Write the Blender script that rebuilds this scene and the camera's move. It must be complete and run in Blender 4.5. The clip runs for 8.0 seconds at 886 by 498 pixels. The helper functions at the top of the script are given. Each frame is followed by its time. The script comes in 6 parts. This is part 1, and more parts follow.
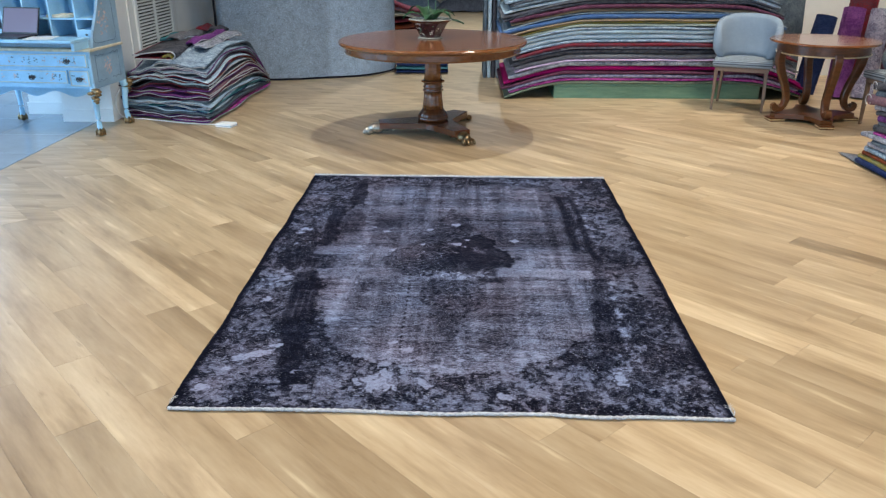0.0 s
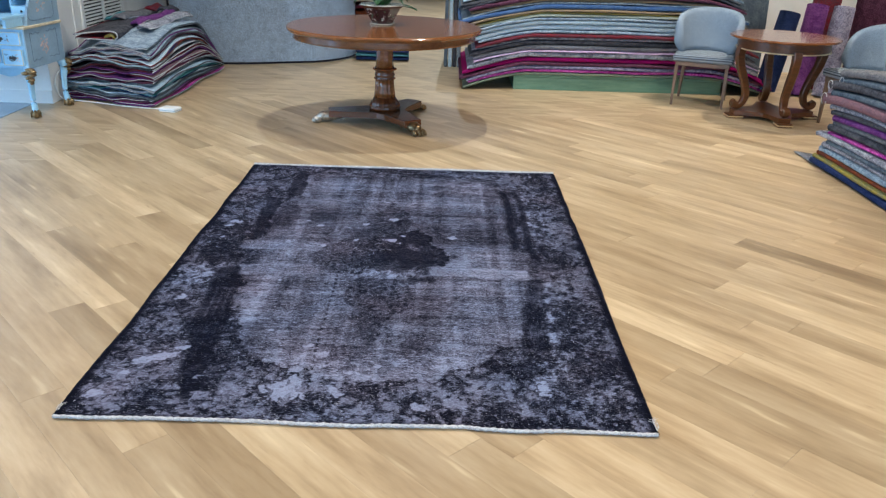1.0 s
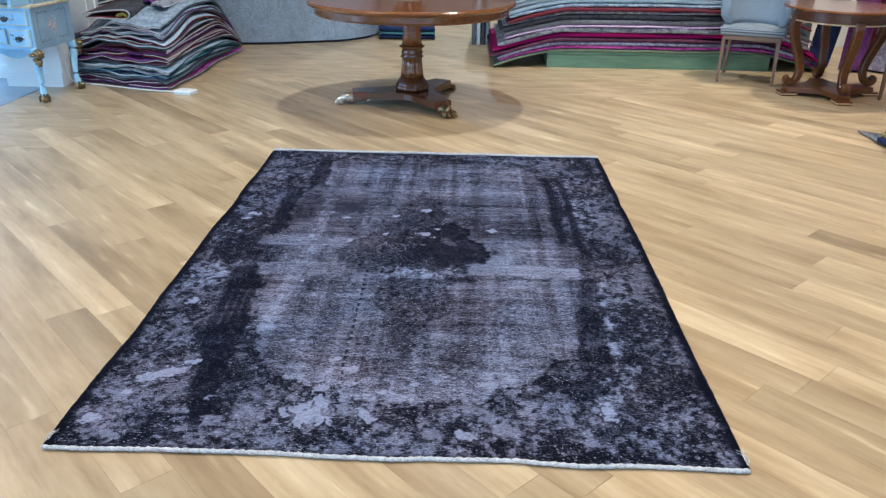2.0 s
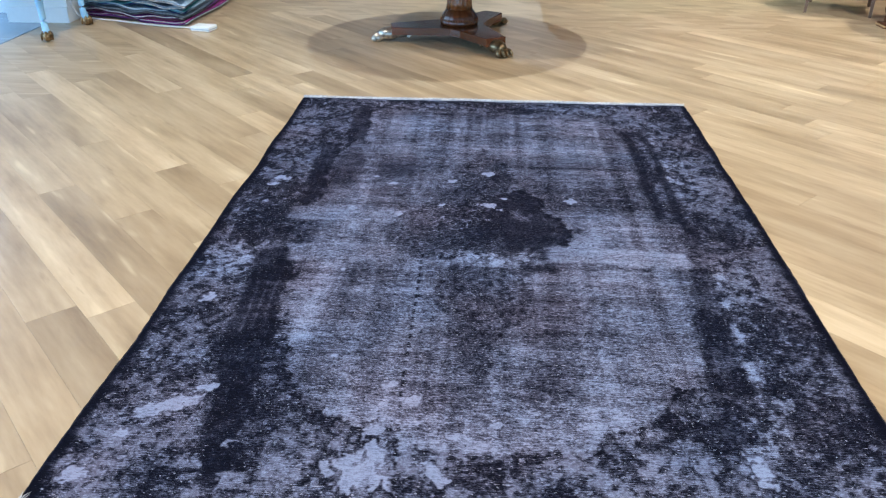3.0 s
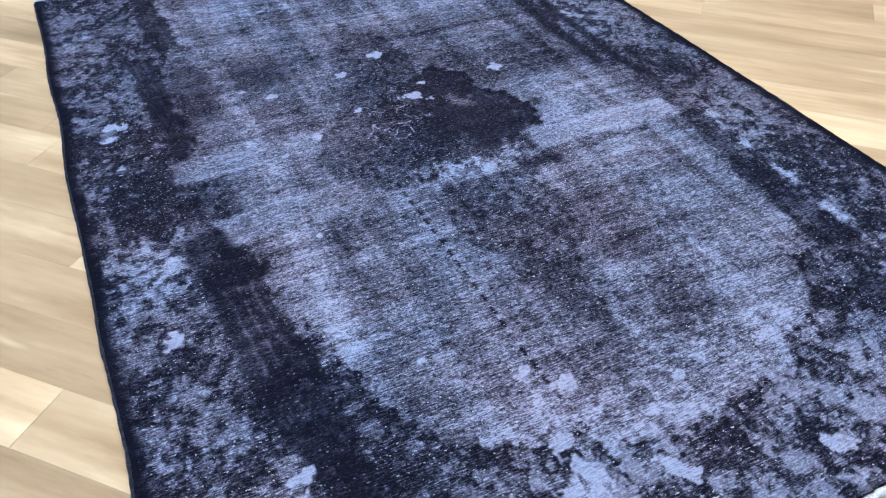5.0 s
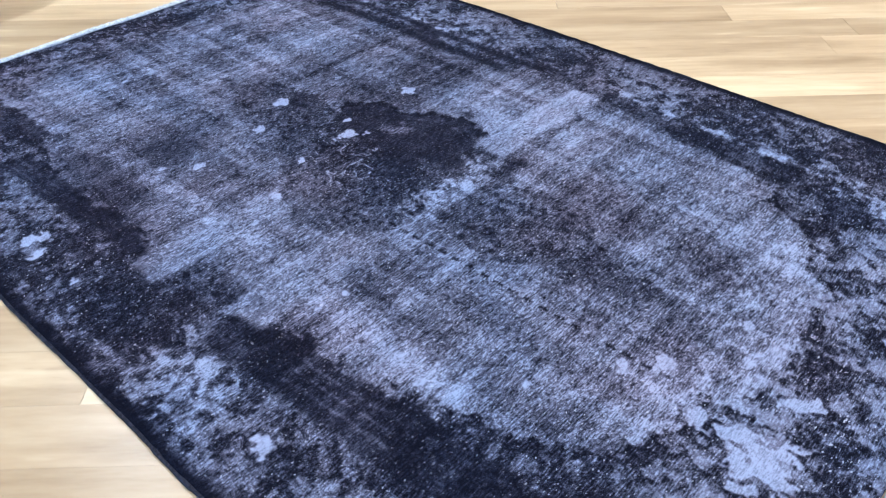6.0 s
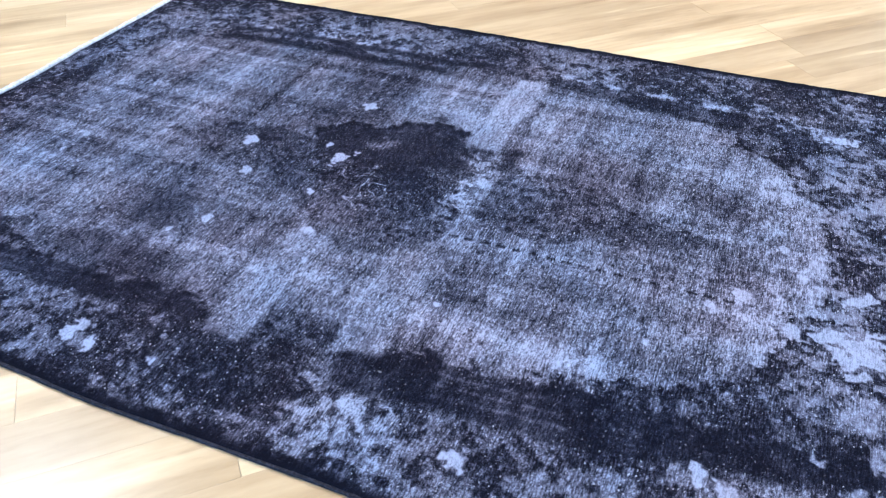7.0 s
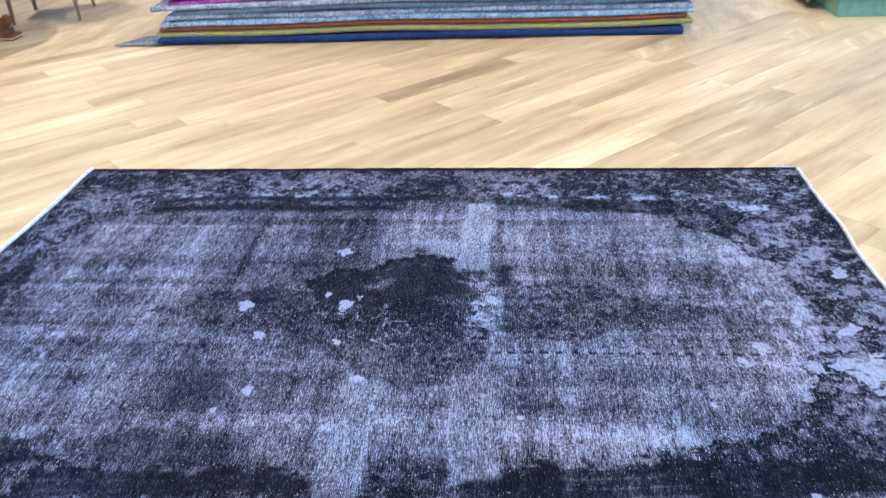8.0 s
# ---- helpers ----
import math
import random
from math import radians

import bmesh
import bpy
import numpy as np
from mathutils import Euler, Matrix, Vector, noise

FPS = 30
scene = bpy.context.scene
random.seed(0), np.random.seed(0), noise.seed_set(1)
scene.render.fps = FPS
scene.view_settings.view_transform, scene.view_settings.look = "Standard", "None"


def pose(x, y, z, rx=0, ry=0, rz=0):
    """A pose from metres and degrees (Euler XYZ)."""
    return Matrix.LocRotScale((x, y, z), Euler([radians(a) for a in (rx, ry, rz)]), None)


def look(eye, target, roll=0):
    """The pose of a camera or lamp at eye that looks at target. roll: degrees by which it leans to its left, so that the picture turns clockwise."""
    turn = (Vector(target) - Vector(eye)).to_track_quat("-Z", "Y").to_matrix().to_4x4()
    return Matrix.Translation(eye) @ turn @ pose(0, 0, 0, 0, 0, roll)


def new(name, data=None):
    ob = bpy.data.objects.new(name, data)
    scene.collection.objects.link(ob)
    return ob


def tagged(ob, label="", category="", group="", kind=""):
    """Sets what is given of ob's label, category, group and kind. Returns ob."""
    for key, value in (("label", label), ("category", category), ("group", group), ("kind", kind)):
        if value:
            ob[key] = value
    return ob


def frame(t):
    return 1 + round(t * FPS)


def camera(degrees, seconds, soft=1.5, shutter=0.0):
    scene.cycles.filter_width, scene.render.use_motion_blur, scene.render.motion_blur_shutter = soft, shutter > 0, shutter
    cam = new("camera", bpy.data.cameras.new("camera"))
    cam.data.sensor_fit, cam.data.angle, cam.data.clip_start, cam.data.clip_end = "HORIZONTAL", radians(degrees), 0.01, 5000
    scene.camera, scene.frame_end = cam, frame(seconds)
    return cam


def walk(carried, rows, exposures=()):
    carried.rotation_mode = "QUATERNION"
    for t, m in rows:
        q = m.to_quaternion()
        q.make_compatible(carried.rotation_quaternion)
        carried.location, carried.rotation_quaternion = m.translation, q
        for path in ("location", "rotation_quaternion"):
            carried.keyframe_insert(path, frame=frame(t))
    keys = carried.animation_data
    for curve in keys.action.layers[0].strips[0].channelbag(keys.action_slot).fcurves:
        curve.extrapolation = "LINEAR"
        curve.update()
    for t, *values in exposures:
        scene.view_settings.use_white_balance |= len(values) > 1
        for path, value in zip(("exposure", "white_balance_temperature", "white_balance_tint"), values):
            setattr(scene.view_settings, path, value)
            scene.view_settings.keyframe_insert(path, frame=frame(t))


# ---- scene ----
cam = camera(59.2, 8.0, soft=1.3, shutter=0.15)
PATH = [
    (0, (0.015, 0.113, 1.527), (-0.037, 1.969, 0.784), 0.0),
    (0.5, (0.049, 0.179, 1.507), (0.069, 2.029, 0.746), 0.8),
    (1, (0.221, 0.291, 1.504), (0.232, 2.137, 0.735), 1.7),
    (1.2, (0.273, 0.338, 1.5), (0.26, 2.181, 0.723), 1.3),
    (2.3, (0.085, 0.859, 1.358), (0.033, 2.673, 0.518), 1.0),
    (2.5, (0.06, 1.005, 1.328), (-0.009, 2.805, 0.46), 1.5),
    (3, (-0.029, 1.302, 1.281), (-0.138, 3.053, 0.321), 0.0),
    (3.5, (-0.26, 1.462, 1.28), (-0.202, 3.166, 0.234), -1.2),
    (4, (-0.463, 1.62, 1.283), (-0.201, 3.237, 0.136), -2.2),
    (4.5, (-0.615, 1.866, 1.209), (-0.215, 3.367, -0.051), -2.5),
    (4.7, (-0.686, 1.951, 1.2), (-0.203, 3.401, -0.091), -1.9),
    (5.8, (-1.228, 2.304, 1.208), (-0.163, 3.428, -0.057), -0.2),
    (6, (-1.285, 2.424, 1.189), (-0.151, 3.479, -0.076), -1.0),
    (6.5, (-1.439, 2.665, 1.196), (-0.141, 3.514, -0.067), -1.6),
    (7, (-1.683, 2.936, 1.231), (-0.255, 3.549, -0.028), -1.0),
    (7.5, (-1.756, 3.257, 1.241), (-0.215, 3.689, 0.042), -2.3),
    (8, (-1.905, 3.511, 1.303), (-0.183, 3.663, 0.298), -2.4),
]
walk(cam, [(t, look(eye, target, roll)) for t, eye, target, roll in PATH], exposures=[(0, -0.08, 6480, 8), (1.2, -0.06, 6330, 8), (2.5, 0.04, 6030, 8), (3.5, 0.20, 5930, 8), (4.5, 0.36, 5640, 8), (6.5, 0.56, 5570, 8), (7.3, 0.66, 5580, 8), (8, 0.56, 5650, 8)])

# ---- light ----
world = bpy.data.worlds.new("daylight")
scene.world = world
world.use_nodes = True
wn = world.node_tree
sky = wn.nodes.new("ShaderNodeTexSky")
sky.sky_type, sky.sun_disc, sky.sun_elevation, sky.sun_rotation = "NISHITA", False, radians(48), radians(200)
wn.links.new(sky.outputs[0], wn.nodes["Background"].inputs[0])
wn.nodes["Background"].inputs[1].default_value = 0.12

CEIL = 4.3
WARM, COOL = (1.0, 0.90, 0.76), (0.36, 0.64, 1.0)


def area_lamp(name, eye, target, sx, sy, power, colour):
    d = bpy.data.lights.new(name, "AREA")
    d.shape, d.size, d.size_y, d.energy, d.color = "RECTANGLE", sx, sy, power, colour
    ob = new(name, d)
    ob.matrix_world = look(eye, target)
    return ob


def spot_lamp(x, y, power, colour=WARM, size=0.05, angle=104):
    d = bpy.data.lights.new("downlight_lamp", "SPOT")
    d.energy, d.color, d.shadow_soft_size, d.spot_size, d.spot_blend = power, colour, size, radians(angle), 0.8
    ob = new("downlight_lamp", d)
    ob.matrix_world = pose(x, y, CEIL - 0.06)
    return ob


# the lamp at y 13.2 is added to brighten the room beyond
SPOTS = [(0.14, 6.97, 520, 104), (3.6, 7.7, 580, 104), (2.6, 4.4, 430, 140), (-2.3, 4.6, 440, 140), (0.9, 2.6, 230, 104), (2.2, 0.4, 300, 104),
         (-1.6, 0.8, 310, 104), (0.4, 13.2, 1350, 130), (4.8, 2.4, 330, 104)]
for sx, sy, sp, sw in SPOTS:
    cool = sy > 12 or (sx, sy) == SPOTS[0][:2]    # cool tint at the back stands in for daylight from beyond
    spot_lamp(sx, sy, sp, (0.84, 0.93, 1.0) if cool else WARM, angle=sw)
# daylight in the shop windows behind the visitor and beside the tiled entrance
for wx in (-2.2, 1.0, 4.2):
    area_lamp("window_daylight", (wx, -3.35, 1.75), (wx, 3.0, 1.0), 2.7, 2.9, 105, COOL)
for wy in (2.6, 6.2, 9.6):
    area_lamp("window_daylight", (-7.3, wy, 1.7), (0.0, wy, 0.9), 2.7, 2.8, 195, COOL)


# ---- materials ----
def nodes_of(name, rough=0.6, metal=0.0, coat=0.0):
    m = bpy.data.materials.new(name)
    m.use_nodes = True
    t = m.node_tree
    b = t.nodes["Principled BSDF"]
    b.inputs["Roughness"].default_value, b.inputs["Metallic"].default_value = rough, metal
    b.inputs["Coat Weight"].default_value, b.inputs["Coat Roughness"].default_value = coat, 0.12
    return m, t, b


def node(t, kind, **given):
    n = t.nodes.new(kind)
    for key, value in given.items():
        n.inputs[key.replace("_", " ")].default_value = value
    return n


def mapped(t, scale, space="Object"):
    c = t.nodes.new("ShaderNodeTexCoord")
    g = t.nodes.new("ShaderNodeMapping")
    g.inputs["Scale"].default_value = scale
    t.links.new(c.outputs[space], g.inputs["Vector"])
    return g.outputs[0]


def ramp(t, fac, stops):
    r = t.nodes.new("ShaderNodeValToRGB")
    e = r.color_ramp.elements
    while len(e) < len(stops):
        e.new(0.5)
    for el, (p, c) in zip(e, stops):
        el.position, el.color = p, (*c, 1)
    t.links.new(fac, r.inputs[0])
    return r.outputs[0]


def maths(t, op, a, b=None, clamp=False):
    n = t.nodes.new("ShaderNodeMath")
    n.operation, n.use_clamp = op, clamp
    for i, v in enumerate((a, b)):
        if v is None:
            continue
        if isinstance(v, (int, float)):
            n.inputs[i].default_value = v
        else:
            t.links.new(v, n.inputs[i])
    return n.outputs[0]


def mixed(t, fac, a, b, how="MIX"):
    n = t.nodes.new("ShaderNodeMix")
    n.data_type, n.blend_type = "RGBA", how
    for s, v in ((n.inputs[0], fac), (n.inputs[6], a), (n.inputs[7], b)):
        if isinstance(v, (int, float)):
            s.default_value = v
        elif isinstance(v, tuple):
            s.default_value = (*v, 1)
        else:
            t.links.new(v, s)
    return n.outputs[2]


def bumped(t, b, height, strength, distance=0.002):
    n = node(t, "ShaderNodeBump", Strength=strength, Distance=distance)
    t.links.new(height, n.inputs["Height"])
    t.links.new(n.outputs[0], b.inputs["Normal"])


def noise_of(t, vec, scale, detail=4.0, rough=0.6):
    n = node(t, "ShaderNodeTexNoise", Scale=scale, Detail=detail, Roughness=rough)
    t.links.new(vec, n.inputs["Vector"])
    return n.outputs[0]


def paint(name, colour, rough=0.5, vary=0.12, scale=3.0, metal=0.0, coat=0.0, grain=60.0, bump=0.1):
    """A painted or plain surface with broad and fine unevenness."""
    m, t, b = nodes_of(name, rough, metal, coat)
    v = mapped(t, (1, 1, 1))
    big, small = noise_of(t, v, scale), noise_of(t, v, grain)
    f = maths(t, "ADD", maths(t, "MULTIPLY", big, 0.7), maths(t, "MULTIPLY", small, 0.3))
    lo, hi = tuple(c * (1 - vary * 1.6) for c in colour), tuple(min(1, c * (1 + vary)) for c in colour)
    t.links.new(ramp(t, f, [(0.3, lo), (0.7, hi)]), b.inputs["Base Color"])
    bumped(t, b, small, bump)
    return m


def fabric(name, colour, second=None, amount=0.35, scale=14.0, weave=420.0, rough=0.95):
    """Woven or knotted textile: worn patches of a second colour, and a weave."""
    m, t, b = nodes_of(name, rough)
    second = second or tuple(min(1, c * 1.6 + 0.02) for c in colour)
    v = mapped(t, (1, 1, 1))
    info = t.nodes.new("ShaderNodeObjectInfo")
    shift = t.nodes.new("ShaderNodeVectorMath")
    shift.operation = "ADD"
    t.links.new(v, shift.inputs[0])
    lots = maths(t, "MULTIPLY", info.outputs["Random"], 37.0)
    t.links.new(lots, shift.inputs[1])
    big, mid, fine = noise_of(t, shift.outputs[0], scale, 5), noise_of(t, shift.outputs[0], scale * 5, 4), noise_of(t, v, weave, 2)
    f = maths(t, "ADD", maths(t, "MULTIPLY", big, 0.4), maths(t, "MULTIPLY", mid, 0.6))
    base = mixed(t, ramp(t, f, [(0.5 - 0.13 * amount, (0, 0, 0)), (0.56, (1, 1, 1))]), colour, second)
    base = mixed(t, 0.6, base, ramp(t, fine, [(0.32, (0.12, 0.12, 0.12)), (0.66, (1.25, 1.25, 1.25))]), "MULTIPLY")
    t.links.new(base, b.inputs["Base Color"])
    b.inputs["Specular IOR Level"].default_value = 0.12
    bumped(t, b, maths(t, "ADD", fine, mid), 0.5, 0.004)
    return m


def polished_wood(name, dark, light, rough=0.22, along=(2, 26, 26), coat=0.5):
    m, t, b = nodes_of(name, rough, 0.0, coat)
    v = mapped(t, along)
    a, c = noise_of(t, v, 2.2, 6, 0.65), noise_of(t, v, 11, 3)
    f = maths(t, "ADD", maths(t, "MULTIPLY", a, 0.75), maths(t, "MULTIPLY", c, 0.25))
    t.links.new(ramp(t, f, [(0.3, dark), (0.72, light)]), b.inputs["Base Color"])
    bumped(t, b, c, 0.06)
    return m


def oak(name, per_island=False):
    """Oiled light oak: long grain, cathedral rings, a few mineral streaks; every board its own tone."""
    m, t, b = nodes_of(name, 0.3)
    info = t.nodes.new("ShaderNodeNewGeometry" if per_island else "ShaderNodeObjectInfo")
    rnd = info.outputs["Random Per Island" if per_island else "Random"]
    c = t.nodes.new("ShaderNodeTexCoord")
    sh = t.nodes.new("ShaderNodeCombineXYZ")
    t.links.new(maths(t, "MULTIPLY", rnd, 91.0), sh.inputs[0])
    t.links.new(maths(t, "MULTIPLY", rnd, 53.0), sh.inputs[1])
    add = t.nodes.new("ShaderNodeVectorMath")
    add.operation = "ADD"
    t.links.new(c.outputs["Object"], add.inputs[0])
    t.links.new(sh.outputs[0], add.inputs[1])
    g = t.nodes.new("ShaderNodeMapping")
    g.inputs["Scale"].default_value = (1.0, 6.5, 6.5)
    if per_island:
        g.inputs["Rotation"].default_value = (0, 0, radians(PLANK))
    t.links.new(add.outputs[0], g.inputs["Vector"])
    broad = noise_of(t, g.outputs[0], 1.3, 4, 0.6)
    rings = node(t, "ShaderNodeTexWave", Scale=1.7, Distortion=7.0, Detail=3.0, Detail_Scale=0.6)
    rings.bands_direction = "Y"
    t.links.new(g.outputs[0], rings.inputs["Vector"])
    fine = noise_of(t, g.outputs[0], 16, 4, 0.7)
    f = maths(t, "ADD", maths(t, "ADD", maths(t, "MULTIPLY", broad, 0.84), maths(t, "MULTIPLY", rings.outputs[1], 0.022)), maths(t, "MULTIPLY", fine, 0.14))
    wood = ramp(t, f, [(0.27, (0.235, 0.152, 0.078)), (0.5, (0.42, 0.302, 0.178)), (0.73, (0.565, 0.44, 0.285))])
    tone = ramp(t, rnd, [(0.0, (0.85, 0.825, 0.79)), (0.25, (0.955, 0.945, 0.93)), (0.55, (1.0, 1.0, 0.99)), (0.85, (1.05, 1.05, 1.045)), (1.0, (1.15, 1.165, 1.19))])
    base = mixed(t, 1.0, wood, tone, "MULTIPLY")
    if not per_island:
        base = mixed(t, 1.0, base, info.outputs["Color"], "MULTIPLY")
    streak = ramp(t, noise_of(t, g.outputs[0], 2.6, 2, 0.4), [(0.66, (0, 0, 0)), (0.80, (1, 1, 1))])
    base = mixed(t, maths(t, "MULTIPLY", streak, 0.5), base, (0.74, 0.60, 0.38))
    vein = ramp(t, noise_of(t, g.outputs[0], 3.7, 3, 0.6), [(0.27, (1, 1, 1)), (0.36, (0, 0, 0))])
    base = mixed(t, maths(t, "MULTIPLY", vein, 0.45), base, (0.22, 0.135, 0.07))
    t.links.new(base, b.inputs["Base Color"])
    t.links.new(maths(t, "ADD", maths(t, "MULTIPLY", fine, 0.16), 0.24), b.inputs["Roughness"])
    bumped(t, b, fine, 0.05, 0.001)
    return m


PLANK = 46.4    # the boards run this far clockwise from x
OAK, OAK_FAR = oak("oiled_oak"), oak("oiled_oak_far", True)
WALL = paint("white_wall_paint", (0.82, 0.82, 0.80), 0.7, 0.05)
WALL_WARM = paint("grey_white_wall_paint", (0.78, 0.77, 0.74), 0.7, 0.05)
# unseen ceiling kept dark grey so that less light bounces into the room
CEILING = paint("bounce_cutting_grey", (0.32, 0.31, 0.30), 0.8, 0.04)
WHITE = paint("white_enamel", (0.8, 0.8, 0.78), 0.4, 0.04)
TILE = paint("pale_polished_tile", (0.27, 0.32, 0.37), 0.10, 0.12, 2.0)
GROUT = paint("grout", (0.16, 0.11, 0.07), 0.9, 0.1)
DARK = paint("dark_gap", (0.02, 0.018, 0.016), 0.9, 0.2)
TABLE_WOOD = polished_wood("polished_cherry", (0.11, 0.034, 0.009), (0.27, 0.095, 0.026), 0.18)
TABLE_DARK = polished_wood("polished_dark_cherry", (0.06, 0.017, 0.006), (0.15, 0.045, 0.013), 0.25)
SIDE_WOOD = polished_wood("amber_walnut", (0.045, 0.013, 0.003), (0.15, 0.048, 0.011), 0.34, coat=0.15)
GILT = paint("tarnished_gilt", (0.30, 0.20, 0.10), 0.34, 0.6, 26.0, 0.8, bump=0.5)
GILT_LINE = paint("bright_gilt_line", (0.72, 0.58, 0.36), 0.3, 0.2, 20.0, 0.6)
SILVER = paint("worn_silver_leaf", (0.52, 0.48, 0.42), 0.3, 0.6, 16.0, 0.85, bump=0.4)
BLUE_PAINT = paint("pale_blue_lacquer", (0.34, 0.60, 0.80), 0.35, 0.12, 6.0, coat=0.3)
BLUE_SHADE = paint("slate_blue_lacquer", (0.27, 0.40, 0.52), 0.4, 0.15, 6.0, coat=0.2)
CREAM = paint("cream_line_paint", (0.62, 0.55, 0.40), 0.5, 0.2, 20)
FLORAL = paint("faded_floral_paint", (0.62, 0.46, 0.42), 0.6, 0.35, 30)
SCROLL = paint("dark_blue_scroll_paint", (0.16, 0.24, 0.32), 0.6, 0.3, 30)
IRON = paint("dark_bronze", (0.05, 0.045, 0.045), 0.4, 0.3, 20, 0.7)
BLACK = paint("black_plastic", (0.015, 0.015, 0.018), 0.35, 0.2)
CHAIR_BLUE = fabric("grey_blue_velour", (0.25, 0.31, 0.385), (0.275, 0.34, 0.415), 0.3, 9.0)
CHAIR_LEG = polished_wood("brown_stained_beech", (0.13, 0.08, 0.055), (0.22, 0.14, 0.10), 0.4, coat=0.1)
GREEN_WOOD = polished_wood("green_stained_pine", (0.08, 0.17, 0.11), (0.17, 0.29, 0.19), 0.55, (2, 14, 14), 0.0)
LEAF = paint("orchid_leaf", (0.05, 0.14, 0.055), 0.35, 0.3, 8, coat=0.3)
CERAMIC = paint("dark_patterned_ceramic", (0.055, 0.022, 0.025), 0.12, 0.4, 9, coat=0.6)
CREAM_GLAZE = paint("cream_glaze", (0.62, 0.60, 0.50), 0.2, 0.15, 9, coat=0.5)
CORD = paint("white_cable", (0.75, 0.76, 0.76), 0.45, 0.05)
SELVEDGE = fabric("white_cotton_cord", (0.42, 0.42, 0.45), (0.72, 0.72, 0.74), 0.5, 60, 700)
PILE_EDGE = fabric("black_overcast_wool", (0.012, 0.012, 0.018), (0.03, 0.03, 0.045), 0.3, 40, 600)
GREY_HANG = fabric("grey_blue_abrash_wool", (0.38, 0.47, 0.60), (0.66, 0.77, 0.90), 1.4, 11.0, 150)


# ---- building helpers ----
def part(name, bm, material, parent=None, label="", smooth=False):
    me = bpy.data.meshes.new(name)
    bmesh.ops.recalc_face_normals(bm, faces=bm.faces)
    bm.to_mesh(me)
    bm.free()
    me.materials.append(material)
    if smooth:
        me.polygons.foreach_set("use_smooth", [True] * len(me.polygons))
    ob = new(name, me)
    if parent:
        ob.parent = parent
    if label:
        tagged(ob, label)
    return ob


def thing(name, m, label, category, group="", kind=""):
    ob = new(name)
    ob.empty_display_size = 0.1
    ob.matrix_world = m
    return tagged(ob, label, category, group, kind)


def box(bm, x0, y0, z0, x1, y1, z1, bevel=0.0, seg=2, m=None):
    made = bmesh.ops.create_cube(bm, size=1.0)
    vs = made["verts"]
    for v in vs:
        v.co = Vector((x0 + (v.co.x + 0.5) * (x1 - x0), y0 + (v.co.y + 0.5) * (y1 - y0), z0 + (v.co.z + 0.5) * (z1 - z0)))
    if bevel:
        es = list({e for v in vs for e in v.link_edges})
        out = bmesh.ops.bevel(bm, geom=es, offset=bevel, segments=seg, profile=0.5, affect="EDGES")
        vs = list({v for f in out["faces"] for v in f.verts} | {v for v in vs if v.is_valid})
    if m is not None:
        bmesh.ops.transform(bm, matrix=m, verts=[v for v in vs if v.is_valid])
    return bm


def boxed(*a, **k):
    return box(bmesh.new(), *a, **k)


def lathe(bm, profile, seg=40, m=None, lobes=0, depth=0.0):
    """Turn (radius, z) pairs about z; lobes: reeds round the shaft."""
    rings = []
    for r, z in profile:
        ring = []
        for i in range(seg):
            a = 2 * math.pi * i / seg
            rr = r * (1 + (depth * math.cos(lobes * a) if lobes else 0))
            ring.append(bm.verts.new((rr * math.cos(a), rr * math.sin(a), z)))
        rings.append(ring)
    for p, q in zip(rings, rings[1:]):
        for i in range(seg):
            bm.faces.new((p[i], p[(i + 1) % seg], q[(i + 1) % seg], q[i]))
    bm.faces.new(rings[0][::-1])
    bm.faces.new(rings[-1])
    if m is not None:
        bmesh.ops.transform(bm, matrix=m, verts=[v for r in rings for v in r])
    return bm


def sweep(bm, path, radii, seg=10, squash=1.0, m=None):
    """A round or oval rod along a list of points."""
    path = [Vector(p) for p in path]
    rings = []
    for i, p in enumerate(path):
        d = (path[min(i + 1, len(path) - 1)] - path[max(i - 1, 0)]).normalized()
        side = d.cross(Vector((0, 0, 1)))
        side = side.normalized() if side.length > 1e-4 else Vector((1, 0, 0))
        up = side.cross(d).normalized()
        r = radii[i] if isinstance(radii, (list, tuple)) else radii
        rings.append([bm.verts.new(p + side * (r * math.cos(2 * math.pi * k / seg)) + up * (r * squash * math.sin(2 * math.pi * k / seg))) for k in range(seg)])
    for a, b in zip(rings, rings[1:]):
        for k in range(seg):
            bm.faces.new((a[k], a[(k + 1) % seg], b[(k + 1) % seg], b[k]))
    bm.faces.new(rings[0][::-1])
    bm.faces.new(rings[-1])
    if m is not None:
        bmesh.ops.transform(bm, matrix=m, verts=[v for r in rings for v in r])
    return bm


def smooth_path(points, n=8):
    """A Catmull-Rom line through the points."""
    p = [Vector(a) for a in points]
    p = [2 * p[0] - p[1]] + p + [2 * p[-1] - p[-2]]
    out = []
    for i in range(1, len(p) - 2):
        for k in range(n):
            s = k / n
            out.append(0.5 * (2 * p[i] + (p[i + 1] - p[i - 1]) * s + (2 * p[i - 1] - 5 * p[i] + 4 * p[i + 1] - p[i + 2]) * s * s
                              + (3 * p[i] - p[i - 1] - 3 * p[i + 1] + p[i + 2]) * s ** 3))
    return out + [p[-2]]


